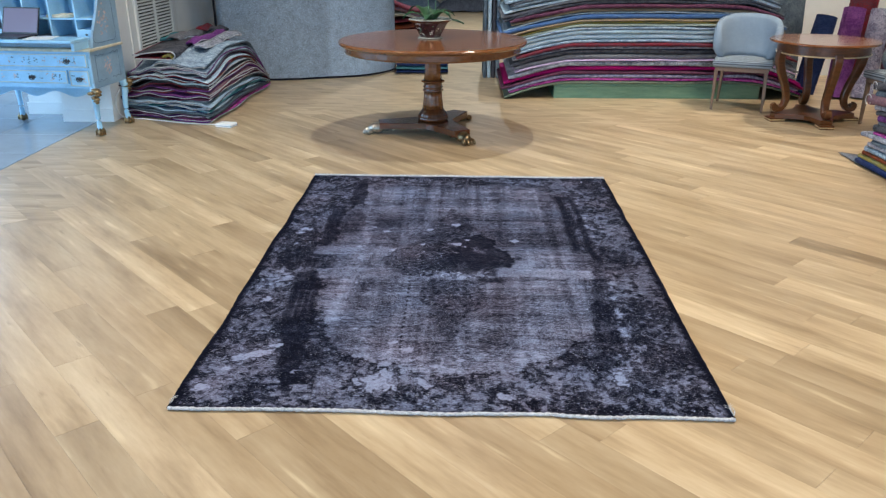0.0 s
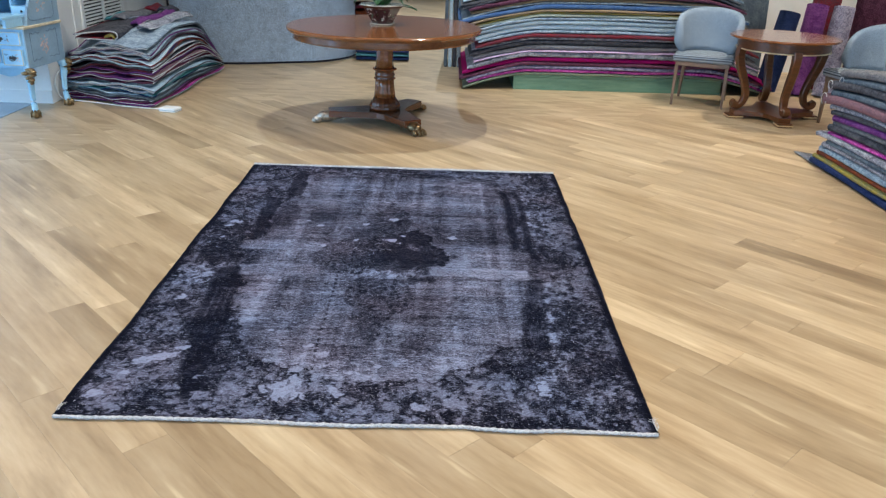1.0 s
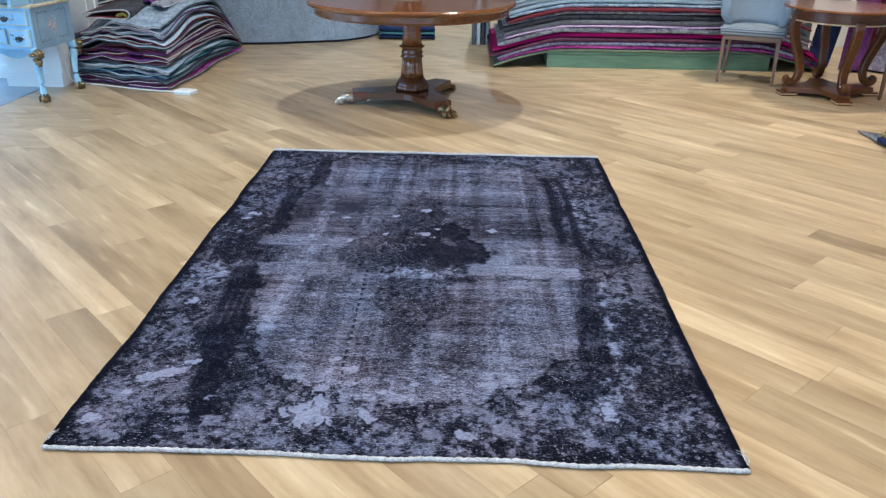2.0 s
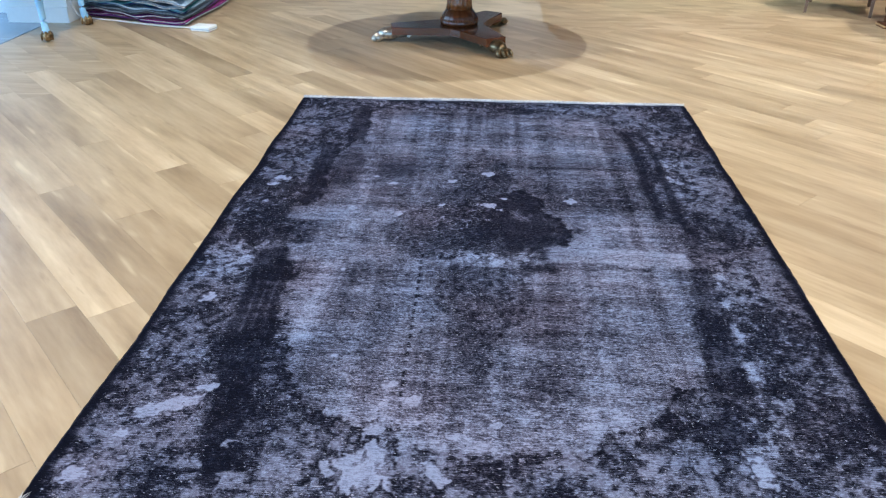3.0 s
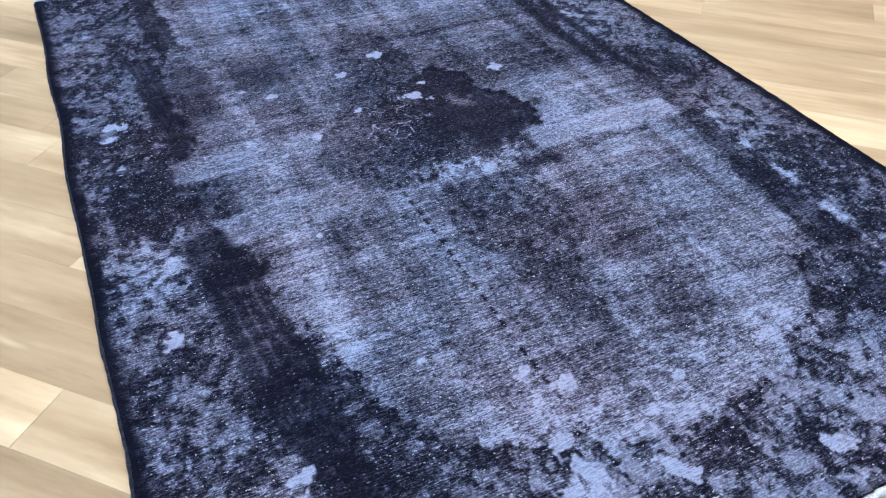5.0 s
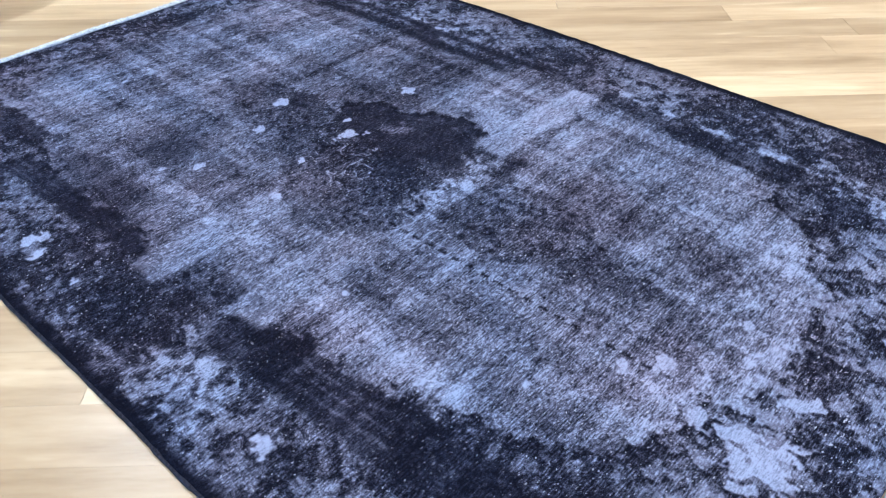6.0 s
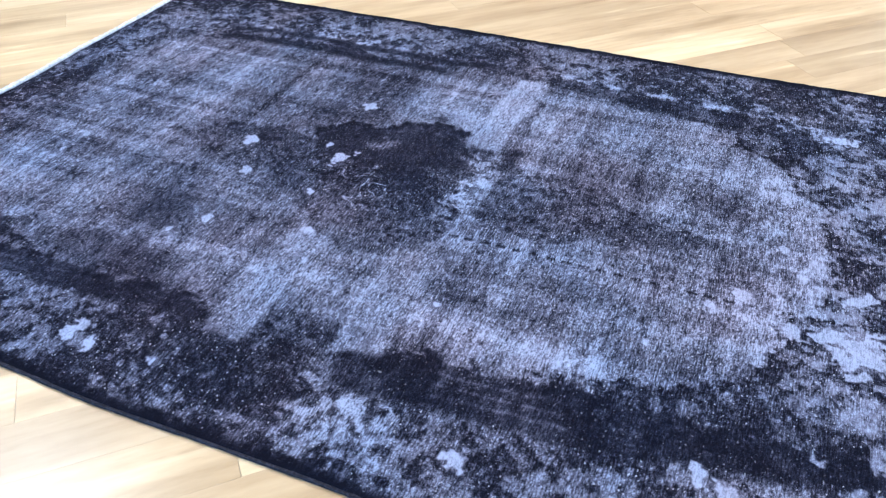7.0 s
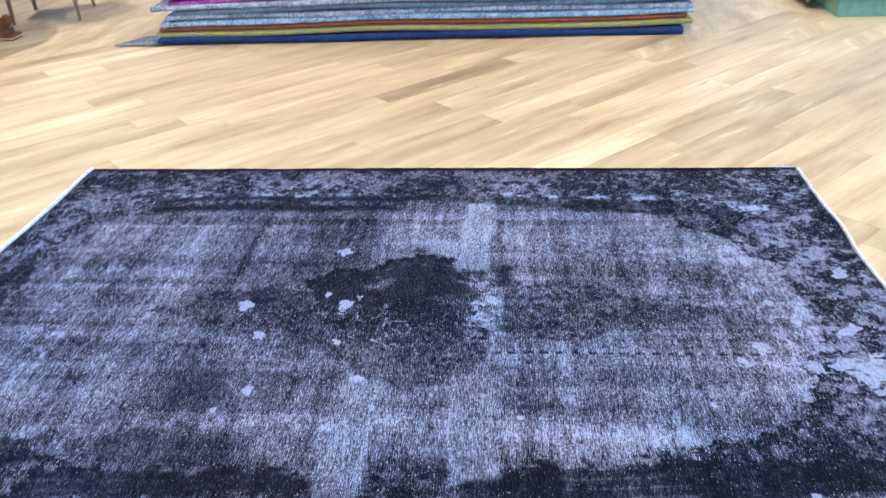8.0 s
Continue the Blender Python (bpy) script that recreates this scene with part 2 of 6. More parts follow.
def plate(bm, outline, z0, z1, bevel=0.0, m=None):
    """A flat piece with the given outline in x and y."""
    lo = [bm.verts.new((x, y, z0)) for x, y in outline]
    hi = [bm.verts.new((x, y, z1)) for x, y in outline]
    n = len(outline)
    bm.faces.new(lo[::-1])
    top = bm.faces.new(hi)
    for i in range(n):
        bm.faces.new((lo[i], lo[(i + 1) % n], hi[(i + 1) % n], hi[i]))
    vs = lo + hi
    if bevel:
        out = bmesh.ops.bevel(bm, geom=list(top.edges), offset=bevel, segments=2, profile=0.5, affect="EDGES")
        vs = list({v for f in out["faces"] for v in f.verts} | {v for v in vs if v.is_valid})
    if m is not None:
        bmesh.ops.transform(bm, matrix=m, verts=[v for v in vs if v.is_valid])
    return bm


def sheet(bm, cols, thick, round_edge=0.5, m=None):
    """A soft slab: cols is a grid of points on its middle surface [i][j]; it gets a thickness and rounded rims."""
    nu, nv = len(cols), len(cols[0])
    t = thick / 2
    up, dn = [], []
    for i in range(nu):
        ru, rd = [], []
        for j in range(nv):
            p = Vector(cols[i][j])
            edge = min(i, nu - 1 - i, j, nv - 1 - j)
            k = 0.45 if edge == 0 else 1.0
            ru.append(bm.verts.new(p + Vector((0, 0, t * k))))
            rd.append(bm.verts.new(p - Vector((0, 0, t * k))))
        up.append(ru)
        dn.append(rd)
    for i in range(nu - 1):
        for j in range(nv - 1):
            bm.faces.new((up[i][j], up[i + 1][j], up[i + 1][j + 1], up[i][j + 1]))
            bm.faces.new((dn[i][j], dn[i][j + 1], dn[i + 1][j + 1], dn[i + 1][j]))
    for i in range(nu - 1):
        for j in (0, nv - 1):
            bm.faces.new((up[i][j], up[i + 1][j], dn[i + 1][j], dn[i][j]))
    for j in range(nv - 1):
        for i in (0, nu - 1):
            bm.faces.new((up[i][j], up[i][j + 1], dn[i][j + 1], dn[i][j]))
    if m is not None:
        bmesh.ops.transform(bm, matrix=m, verts=bm.verts)
    return bm


# ---- the room ----
def structure(name, bm, material, label, category):
    return tagged(part(name, bm, material), label, category, kind="structure")


ground = structure("ground", boxed(-60, -60, -0.30, 60, 60, -0.12), paint("paving", (0.25, 0.24, 0.22), 0.9, 0.2), "grey paved ground outside the shop", "ground")
floor = structure("floor", boxed(-3.25, -3.6, -0.12, 7.5, 22, -0.016), GROUT, "diagonal light oak plank floor of the showroom", "floor")
tile_floor = structure("tiled_floor", boxed(-7.6, -3.6, -0.12, -3.254, 22, -0.010), GROUT, "pale blue-grey polished tile floor of the entrance", "floor")
structure("ceiling", boxed(-7.6, -3.6, CEIL, 7.5, 22, CEIL + 0.15), CEILING, "plain unseen ceiling, darkened to cut bounced light", "ceiling")


def wall(name, x0, y0, x1, y1, z0=-0.12, z1=CEIL, material=WALL, label="plain white plastered wall"):
    return structure(name, boxed(x0, y0, z0, x1, y1, z1), material, label, "wall")


wall("wall_north", -7.6, 22, 7.7, 22.2, material=WALL_WARM)
wall("wall_east", 7.5, -3.6, 7.7, 22, material=WALL_WARM)
# window walls: sill and head bands with piers between the openings
for nm, lo, hi, piers, along_x, at in (("wall_south", -7.6, 7.5, (-3.6, -0.8, 2.4, 5.6), True, -3.6), ("wall_west", -3.4, 22, (1.2, 4.4, 7.8, 11.0), False, -7.6)):
    bands = [(lo, hi, -0.12, 0.3), (lo, hi, 3.2, CEIL)]
    edges = [lo] + [e for p in piers for e in (p - 0.2, p + 0.2)] + [hi]
    pier_list = [(p - 0.2, p + 0.2, 0.3, 3.2) for p in piers] + [(lo, piers[0] - 3.0, 0.3, 3.2), (piers[-1] + 3.0, hi, 0.3, 3.2)]
    bm = bmesh.new()
    for a, b, z0, z1 in bands + pier_list:
        if b > a:
            if along_x:
                box(bm, a, at, z0, b, at + 0.2, z1)
            else:
                box(bm, at, a, z0, at + 0.2, b, z1)
    structure(nm, bm, WALL, "white wall with tall shop windows", "wall")

# the wall stub beside the desk, its plinth, and the wall with the grille
XW = -3.10
stub = wall("wall_stub", -3.55, 6.91, XW, 11.2, label="white wall end beside the desk")
structure("baseboard", boxed(-3.555, 6.888, -0.01, XW + 0.004, 6.908, 0.11, bevel=0.004), WHITE, "white wooden baseboard", "baseboard")
structure("trim", boxed(XW + 0.0005, 7.50, 0.0, XW + 0.012, 8.74, 2.4, bevel=0.003), WALL_WARM, "grey-white panel round the grille", "trim")
wall("wall_pier", -4.02, 7.22, -3.56, 7.75, label="white wall pier behind the desk")
structure("baseboard", boxed(-4.03, 7.198, -0.01, -3.56, 7.218, 0.11, bevel=0.004), WHITE, "white wooden baseboard", "baseboard")
wall("wall_back", XW, 10.45, -0.95, 10.65, material=WALL_WARM, label="plain off-white wall behind the hanging carpet")
wall("wall_divider", 3.6, 9.6, 7.5, 9.8, material=WALL_WARM, label="off-white wall behind the standing carpet rolls")

# ---- return-air grille on the wall ----
def grille():
    g = thing("wall_grille", pose(XW + 0.0125, 0, 0), "white louvred return-air grille on the wall", "grille")
    y0, y1, z0, z1 = 7.62, 8.60, 0.22, 1.25
    for a, b, c, d in ((y0, z0, y1, z0 + 0.05), (y0, z1 - 0.05, y1, z1), (y0, z0 + 0.05, y0 + 0.055, z1 - 0.05), (y1 - 0.055, z0 + 0.05, y1, z1 - 0.05),
                       ((y0 + y1) / 2 - 0.018, z0 + 0.05, (y0 + y1) / 2 + 0.018, z1 - 0.05)):
        part("frame", boxed(0.0, a, b, 0.022, c, d, bevel=0.004), WHITE, g)
    part("backing", boxed(0.001, y0 + 0.05, z0 + 0.05, 0.004, y1 - 0.05, z1 - 0.05), DARK, g)
    n = 30
    for k in range(n):
        z = z0 + 0.062 + k * (z1 - z0 - 0.12) / n
        for a, b in ((y0 + 0.056, (y0 + y1) / 2 - 0.019), ((y0 + y1) / 2 + 0.019, y1 - 0.056)):
            bm = boxed(-0.011, a, -0.0018, 0.011, b, 0.0018, m=pose(0.0135, 0, z + 0.008, 0, 38, 0))
            part("slat", bm, WHITE, g)
    return g


grille()


# ---- the rug in the middle ----
RNL, RNR, RFR, RFL = Vector((-1.002, 2.402)), Vector((0.945, 2.389)), Vector((0.957, 5.203)), Vector((-1.002, 5.232))


def field_noise(rng, ny, nx, cells_y, cells_x, octaves=4, gain=0.55):
    """Smooth value noise on a grid, 0 to 1, with cells of different length along and across."""
    out, amp, total = np.zeros((ny, nx)), 1.0, 0.0
    for o in range(octaves):
        cy, cx = cells_y * 2 ** o, cells_x * 2 ** o
        g = rng.random((int(cy) + 3, int(cx) + 3))
        y, x = np.linspace(0, cy, ny), np.linspace(0, cx, nx)
        iy, ix = y.astype(int), x.astype(int)
        fy, fx = y - iy, x - ix
        fy, fx = (fy * fy * (3 - 2 * fy))[:, None], (fx * fx * (3 - 2 * fx))[None, :]
        a, b = g[np.ix_(iy, ix)], g[np.ix_(iy, ix + 1)]
        c, d = g[np.ix_(iy + 1, ix)], g[np.ix_(iy + 1, ix + 1)]
        out += amp * ((a * (1 - fx) + b * fx) * (1 - fy) + (c * (1 - fx) + d * fx) * fy)
        total += amp
        amp *= gain
    return out / total


def step(x, lo, hi):
    s = np.clip((x - lo) / (hi - lo), 0, 1)
    return s * s * (3 - 2 * s)


def rug_wear(nv, nu):
    """How far the dark dye has worn off, and where the pile still lies calm and dark: borders, medallion, spandrels, abrash, bare spots."""
    rng = np.random.default_rng(7)
    u, v = np.meshgrid(np.linspace(0, 1, nu), np.linspace(0, 1, nv))
    x, y = u * 1.95, v * 2.83
    N = lambda a, b, o=4, g=0.55: field_noise(rng, nv, nu, a, b, o, g) - 0.5
    big, mid, mot, dots = N(5, 4), N(22, 15), N(64, 46, 3, 0.7), N(170, 118, 2, 0.7)
    weft, weft2, warp, wob = N(190, 5, 3), N(46, 1.6, 3), N(2.5, 60, 3), N(30, 21, 3)
    dash, dash2 = N(260, 34, 2, 0.7), N(120, 13, 3, 0.6)
    curl = 1 - step(np.abs(N(58, 42, 2, 0.5)), 0.004, 0.026)    # thin curling stems
    curl2 = 1 - step(np.abs(N(76, 54, 2, 0.5)), 0.004, 0.03)
    # every edge of the pattern is frayed
    uf, vf = u + 0.024 * wob + 0.022 * mot + 0.012 * dots, v + 0.016 * N(30, 21, 3) + 0.014 * N(90, 64, 2) + 0.008 * dots
    calm = np.zeros_like(u)

    def bump(cu, cv, ru, rv, p=2):
        return np.exp(-np.abs((uf - cu) / ru) ** p - np.abs((vf - cv) / rv) ** p)

    def along(pts):
        """The place of a line across the rug, for each row of knots."""
        a = np.array(sorted(pts, key=lambda q: q[1]))
        return np.interp(vf, a[:, 1], a[:, 0])

    def band(pts_lo, pts_hi, v0, v1, soft=0.006):
        lo, hi = along(pts_lo), along(pts_hi)
        return step(uf, lo - soft, lo + soft) * (1 - step(uf, hi - soft, hi + soft)) * step(vf, v0 - 0.006, v0 + 0.006) * (1 - step(vf, v1 - 0.006, v1 + 0.006))

    def line(pts, s, v0, v1):
        return np.exp(-((u + 0.010 * wob - along(pts)) / s) ** 2) * step(vf, v0 - 0.01, v0 + 0.01) * (1 - step(vf, v1 - 0.01, v1 + 0.01))

    def shape(pts):
        """Distance to a closed outline, in widths of the rug, negative inside."""
        px, py = uf * 1.95, vf * 2.83
        d, inside = np.full(u.shape, 9.0), np.zeros(u.shape, bool)
        q = [(a * 1.95, b * 2.83) for a, b in pts]
        for (ax, ay), (bx, by) in zip(q, q[1:] + q[:1]):
            ex, ey = bx - ax, by - ay
            h = np.clip(((px - ax) * ex + (py - ay) * ey) / (ex * ex + ey * ey), 0, 1)
            d = np.minimum(d, np.hypot(px - ax - h * ex, py - ay - h * ey))
            inside ^= ((ay > py) != (by > py)) & (px < ex * (py - ay) / (ey if ey else 1e-9) + ax)
        return np.where(inside, -d, d)

    # the borders: patches of pile and of bare knots, sharply parted
    patchy = mot + 0.55 * mid + 0.5 * dots
    worn = step(patchy + 0.35 * big, -0.035, 0.065)
    w = 0.338 + 0.185 * worn + 0.36 * dots + 0.30 * mot + 0.20 * mid + 0.16 * big + 0.20 * dash
    # the field: an oblong that ends in scallops at the near end
    edge = shape([(0.212, 0.26), (0.238, 0.19), (0.271, 0.146), (0.318, 0.122), (0.39, 0.108), (0.41, 0.09), (0.53, 0.092), (0.635, 0.098), (0.662, 0.126), (0.70, 0.131), (0.733, 0.146),
                  (0.75, 0.183), (0.795, 0.19), (0.806, 0.235), (0.818, 0.31), (0.838, 0.40), (0.85, 0.45), (0.824, 0.55), (0.815, 0.78), (0.78, 0.90), (0.70, 0.935), (0.30, 0.945), (0.205, 0.93), (0.20, 0.80), (0.18, 0.76),
                  (0.172, 0.57), (0.128, 0.535), (0.128, 0.50), (0.175, 0.49), (0.175, 0.395), (0.19, 0.36), (0.20, 0.30)])
    field = 1 - step(edge, -0.006, 0.008)
    f = 0.578 + 0.20 * weft + 0.30 * weft2 + 0.38 * warp + 0.30 * big + 0.26 * mid + 0.30 * dash + 0.16 * dash2 + 0.26 * dots + 0.16 * mot
    f += 0.055 * step(0.45 - v, 0, 0.15) * step(u, 0.5, 0.7) + 0.06 * step(0.24 - v, 0, 0.10)
    speckle = step(mot + dots * 1.1, 0.10, 0.17) * step(big + mid, -0.12, 0.02)
    f -= 0.09 * speckle * step(v, 0.12, 0.2)
    w = w * (1 - field) + f * field
    # dark outline of the scallops, and the curled leaves beside them
    w -= np.exp(-((edge - 0.012) / 0.012) ** 2) * (0.10 + 0.12 * (mid > -0.02)) * (v < 0.27) * (1 - 0.7 * (u > 0.40) * (u < 0.64))
    for cu, cv, r in ((0.672, 0.128, 0.030), (0.752, 0.165, 0.042), (0.80, 0.155, 0.05), (0.275, 0.128, 0.06)):
        ring = np.hypot((uf - cu) * 1.95, (vf - cv) * 2.83)
        w -= 0.17 * np.exp(-((ring - r * 0.8) / 0.009) ** 2) * (mot + mid > -0.04)
    # pale and dark warp streaks running the length of the field
    for pts, s, a, v0, v1 in ((((0.20, 0.95), (0.212, 0.80), (0.245, 0.70), (0.250, 0.50), (0.238, 0.40), (0.234, 0.30), (0.246, 0.15)), 0.017, 0.17, 0.24, 1.0),
                              (((0.692, 0.45), (0.700, 0.37), (0.690, 0.20)), 0.016, 0.11, 0.10, 0.60), (((0.31, 0.95), (0.315, 0.60)), 0.009, 0.07, 0.62, 0.94),
                              (((0.60, 0.95), (0.60, 0.62)), 0.010, 0.08, 0.64, 0.93), (((0.735, 0.95), (0.73, 0.62)), 0.008, 0.07, 0.60, 0.92), (((0.475, 0.95), (0.48, 0.70)), 0.008, -0.08, 0.70, 0.95),
                              (((0.40, 0.95), (0.40, 0.60)), 0.007, -0.07, 0.60, 0.93), (((0.872, 0.84), (0.874, 0.62)), 0.010, 0.20, 0.62, 0.84),
                              (((0.884, 0.42), (0.870, 0.32), (0.868, 0.25), (0.856, 0.16)), 0.009, 0.22, 0.16, 0.43)):
        w += a * line(pts, s, v0, v1) * np.clip(0.85 + 2.2 * mot + 1.5 * dash2, 0.15, 1.6)
    # wefts that took the dye differently
    for c, s, a, u0, u1 in ((0.845, 0.014, 0.10, 0.22, 0.80), (0.80, 0.007, -0.08, 0.22, 0.78), (0.885, 0.010, 0.06, 0.22, 0.76), (0.765, 0.012, 0.05, 0.25, 0.80), (0.565, 0.020, -0.13, 0.60, 0.82), (0.62, 0.018, -0.08, 0.56, 0.82),
                            (0.505, 0.022, 0.07, 0.66, 0.83), (0.372, 0.016, -0.10, 0.27, 0.56), (0.335, 0.010, 0.04, 0.25, 0.42), (0.30, 0.018, -0.05, 0.27, 0.42), (0.225, 0.026, -0.10, 0.22, 0.46), (0.345, 0.012, -0.05, 0.58, 0.80)):
        w += a * np.exp(-((v + 0.004 * wob - c) / s) ** 2) * step(uf, u0, u0 + 0.04) * (1 - step(uf, u1 - 0.04, u1)) * (1 + 2 * mid)
    # guard stripes of the border, calm dark pile with thin pale lines in it
    def dark(k, level, q, rough=1.0):
        nonlocal w, calm
        w = w * (1 - k) + k * (level + rough * (0.16 * mid + 0.16 * dash2 + 0.12 * mot))
        calm = np.maximum(calm, q * k)
    dark(0.84 * band([(0.110, 0.41), (0.122, 0.28), (0.136, 0.195), (0.162, 0.11), (0.183, 0.03)], [(0.172, 0.41), (0.188, 0.30), (0.196, 0.22), (0.212, 0.12), (0.222, 0.03)], 0.035, 0.408), 0.205, 0.62, 1.8)
    dark(0.80 * band([(0.112, 0.78), (0.122, 0.70), (0.130, 0.62), (0.134, 0.55), (0.118, 0.50)], [(0.158, 0.78), (0.163, 0.66), (0.168, 0.57), (0.140, 0.535), (0.124, 0.50)], 0.497, 0.775), 0.225, 0.72)
    dark(0.72 * band([(0.158, 0.96), (0.168, 0.86), (0.165, 0.79)], [(0.196, 0.96), (0.205, 0.88), (0.208, 0.80)], 0.79, 0.955), 0.20, 0.5)
    dark(0.56 * band([(0.835, 0.40), (0.819, 0.317), (0.811, 0.265), (0.800, 0.19), (0.79, 0.12)], [(0.866, 0.40), (0.859, 0.317), (0.859, 0.265), (0.850, 0.187), (0.812, 0.12)], 0.115, 0.41), 0.25, 0.5, 1.6)
    for pts, s, v0, v1 in ((((0.812, 0.86), (0.827, 0.766), (0.822, 0.64), (0.826, 0.53)), 0.011, 0.53, 0.86), (((0.850, 0.86), (0.866, 0.79), (0.861, 0.66), (0.860, 0.53), (0.872, 0.48)), 0.009, 0.47, 0.86)):
        dark(np.clip(1.15 * line(pts, s, v0, v1), 0, 0.85), 0.235, 0.6)
    # the small medallions that interrupt the guards half-way along
    dark(0.8 * bump(0.165, 0.462, 0.034, 0.034, 4), 0.33, 0.1, 2.5)
    dark(0.8 * bump(0.150, 0.416, 0.042, 0.012, 4), 0.20, 0.6)
    dark(0.55 * bump(0.075, 0.465, 0.05, 0.022, 3), 0.27, 0.2, 2.0)
    dark(0.45 * bump(0.095, 0.535, 0.03, 0.03, 3), 0.29, 0.2, 2.0)
    dark(0.50 * bump(0.873, 0.462, 0.022, 0.045, 3), 0.34, 0.4)
    dark(0.35 * bump(0.92, 0.49, 0.05, 0.05, 3), 0.32, 0.4)
    for c in (0.140, 0.156, 0.172):
        w += 0.17 * line([(c - 0.016, 0.41), (c, 0.28), (c + 0.010, 0.2), (c + 0.034, 0.11)], 0.0020, 0.12 if c > 0.15 else 0.2, 0.40) * np.clip(0.45 + 3 * mid + 2 * dash2, 0, 1)
        w += 0.14 * line([(c - 0.014, 0.78), (c - 0.008, 0.66), (c - 0.004, 0.57)], 0.0018, 0.57, 0.77) * np.clip(0.4 + 3 * mid, 0, 1)
    for c in (0.822, 0.834, 0.846):
        w += 0.12 * line([(c + 0.016, 0.40), (c + 0.004, 0.317), (c, 0.25), (c - 0.006, 0.18)], 0.0017, 0.17, 0.40) * np.clip(0.4 + 3 * mid, 0, 1)
    for c, u0, u1, a in ((0.812, 0.03, 0.19, 0.16), (0.925, 0.21, 0.80, 0.10), (0.988, 0.0, 1.0, 0.15), (0.965, 0.03, 0.20, 0.10), (0.012, 0.0, 1.0, 0.14)):
        k = np.exp(-((vf - c) / 0.007) ** 2) * step(u, u0, u0 + 0.02) * (1 - step(u, u1 - 0.02, u1))
        w -= a * k * (0.9 + 1.5 * mid)
    # medallion: speckled on one side, calm dark pile on the other, with a lobed rim and pendants
    body = shape([(0.318, 0.492), (0.330, 0.452), (0.368, 0.417), (0.42, 0.406), (0.49, 0.425), (0.56, 0.418), (0.612, 0.424), (0.640, 0.455), (0.652, 0.492), (0.628, 0.530), (0.610, 0.545), (0.598, 0.588), (0.560, 0.605), (0.515, 0.59),
                  (0.46, 0.61), (0.415, 0.60), (0.40, 0.565), (0.352, 0.535)])
    low = shape([(0.425, 0.395), (0.415, 0.350), (0.425, 0.305), (0.458, 0.288), (0.470, 0.240), (0.480, 0.20), (0.497, 0.175), (0.515, 0.215), (0.525, 0.262), (0.562, 0.285), (0.578, 0.33), (0.566, 0.365), (0.60, 0.395)])
    upp = shape([(0.425, 0.595), (0.412, 0.645), (0.44, 0.69), (0.47, 0.715), (0.482, 0.775), (0.505, 0.715), (0.545, 0.685), (0.555, 0.635), (0.535, 0.595)])
    inner = 1 - step(body, -0.012, 0.010)
    right = inner * step(uf + 0.3 * wob, 0.505, 0.545) * step(vf + 0.25 * (uf - 0.5), 0.43, 0.455)
    scroll = step(np.abs(mot + 0.6 * dots), 0.0, 0.05)
    carved = 0.545 - 0.24 * scroll + 0.70 * dots + 0.20 * mid
    w = w * (1 - 0.55 * inner) + 0.55 * inner * (0.39 + 0.45 * mot + 0.40 * dots + 0.25 * dash2)
    core = bump(0.475, 0.50, 0.075, 0.085, 3) * inner
    w = w * (1 - 0.8 * core) + 0.8 * core * (0.225 + 0.52 * curl * (mid > -0.06) + 0.5 * dots + 0.35 * mot)
    dark(0.86 * right, 0.25, 0.62, 1.1)
    for d, a in ((low, 0.55), (upp, 0.42)):
        k = 1 - step(d, -0.02, 0.014)
        w = w * (1 - a * k) + a * k * (carved - 0.06 + 0.16 * curl2)
        w -= 0.10 * np.exp(-((d + 0.008) / 0.010) ** 2) * (mid > -0.05)
    w -= (0.06 + 0.12 * (u > 0.55)) * np.exp(-((body + 0.006) / 0.008) ** 2)
    w += 0.10 * np.exp(-((body + 0.032) / 0.006) ** 2) * right * (mot > 0)
    dark(0.6 * bump(0.671, 0.490, 0.016, 0.012), 0.24, 0.4)
    dark(0.75 * bump(0.53, 0.655, 0.022, 0.010) + 0.6 * bump(0.515, 0.64, 0.012, 0.018), 0.22, 0.5)
    dark(0.7 * bump(0.497, 0.190, 0.014, 0.020), 0.27, 0.2)
    dark(0.6 * bump(0.478, 0.232, 0.020, 0.018), 0.27, 0.2)
    dark(0.75 * bump(0.588, 0.390, 0.028, 0.008, 4), 0.22, 0.5)
    w += (0.13 * curl - 0.15 * curl2) * np.clip(bump(0.13, 0.46, 0.06, 0.06, 4) + bump(0.90, 0.47, 0.06, 0.06, 4) + bump(0.09, 0.86, 0.08, 0.05, 4) + 0.8 * inner * (u < 0.52), 0, 1)
    w += (0.10 * curl - 0.18 * curl2) * (1 - field) * step(0.22 - v, 0, 0.04) * (mid > -0.06)
    # broad patches where more dye is left, with their calmness
    for cu, cv, ru, rv, k, lv, q in ((0.308, 0.672, 0.055, 0.036, 0.72, 0.31, 0.45), (0.30, 0.605, 0.05, 0.016, 0.45, 0.33, 0.4), (0.195, 0.665, 0.034, 0.075, 0.62, 0.28, 0.7), (0.190, 0.185, 0.035, 0.035, 0.4, 0.26, 0.3), (0.24, 0.10, 0.05, 0.035, 0.5, 0.30, 0.2),
                                     (0.535, 0.055, 0.03, 0.022, 0.55, 0.26, 0.1), (0.80, 0.065, 0.05, 0.03, 0.4, 0.28, 0.1), (0.60, 0.955, 0.035, 0.010, 0.6, 0.24, 0.2), (0.795, 0.905, 0.022, 0.013, 0.7, 0.24, 0.2), (0.825, 0.845, 0.025, 0.010, 0.6, 0.25, 0.3),
                                     (0.70, 0.905, 0.025, 0.009, 0.4, 0.28, 0.2)):
        dark(k * bump(cu, cv, ru, rv, 3), lv, q, 1.6)
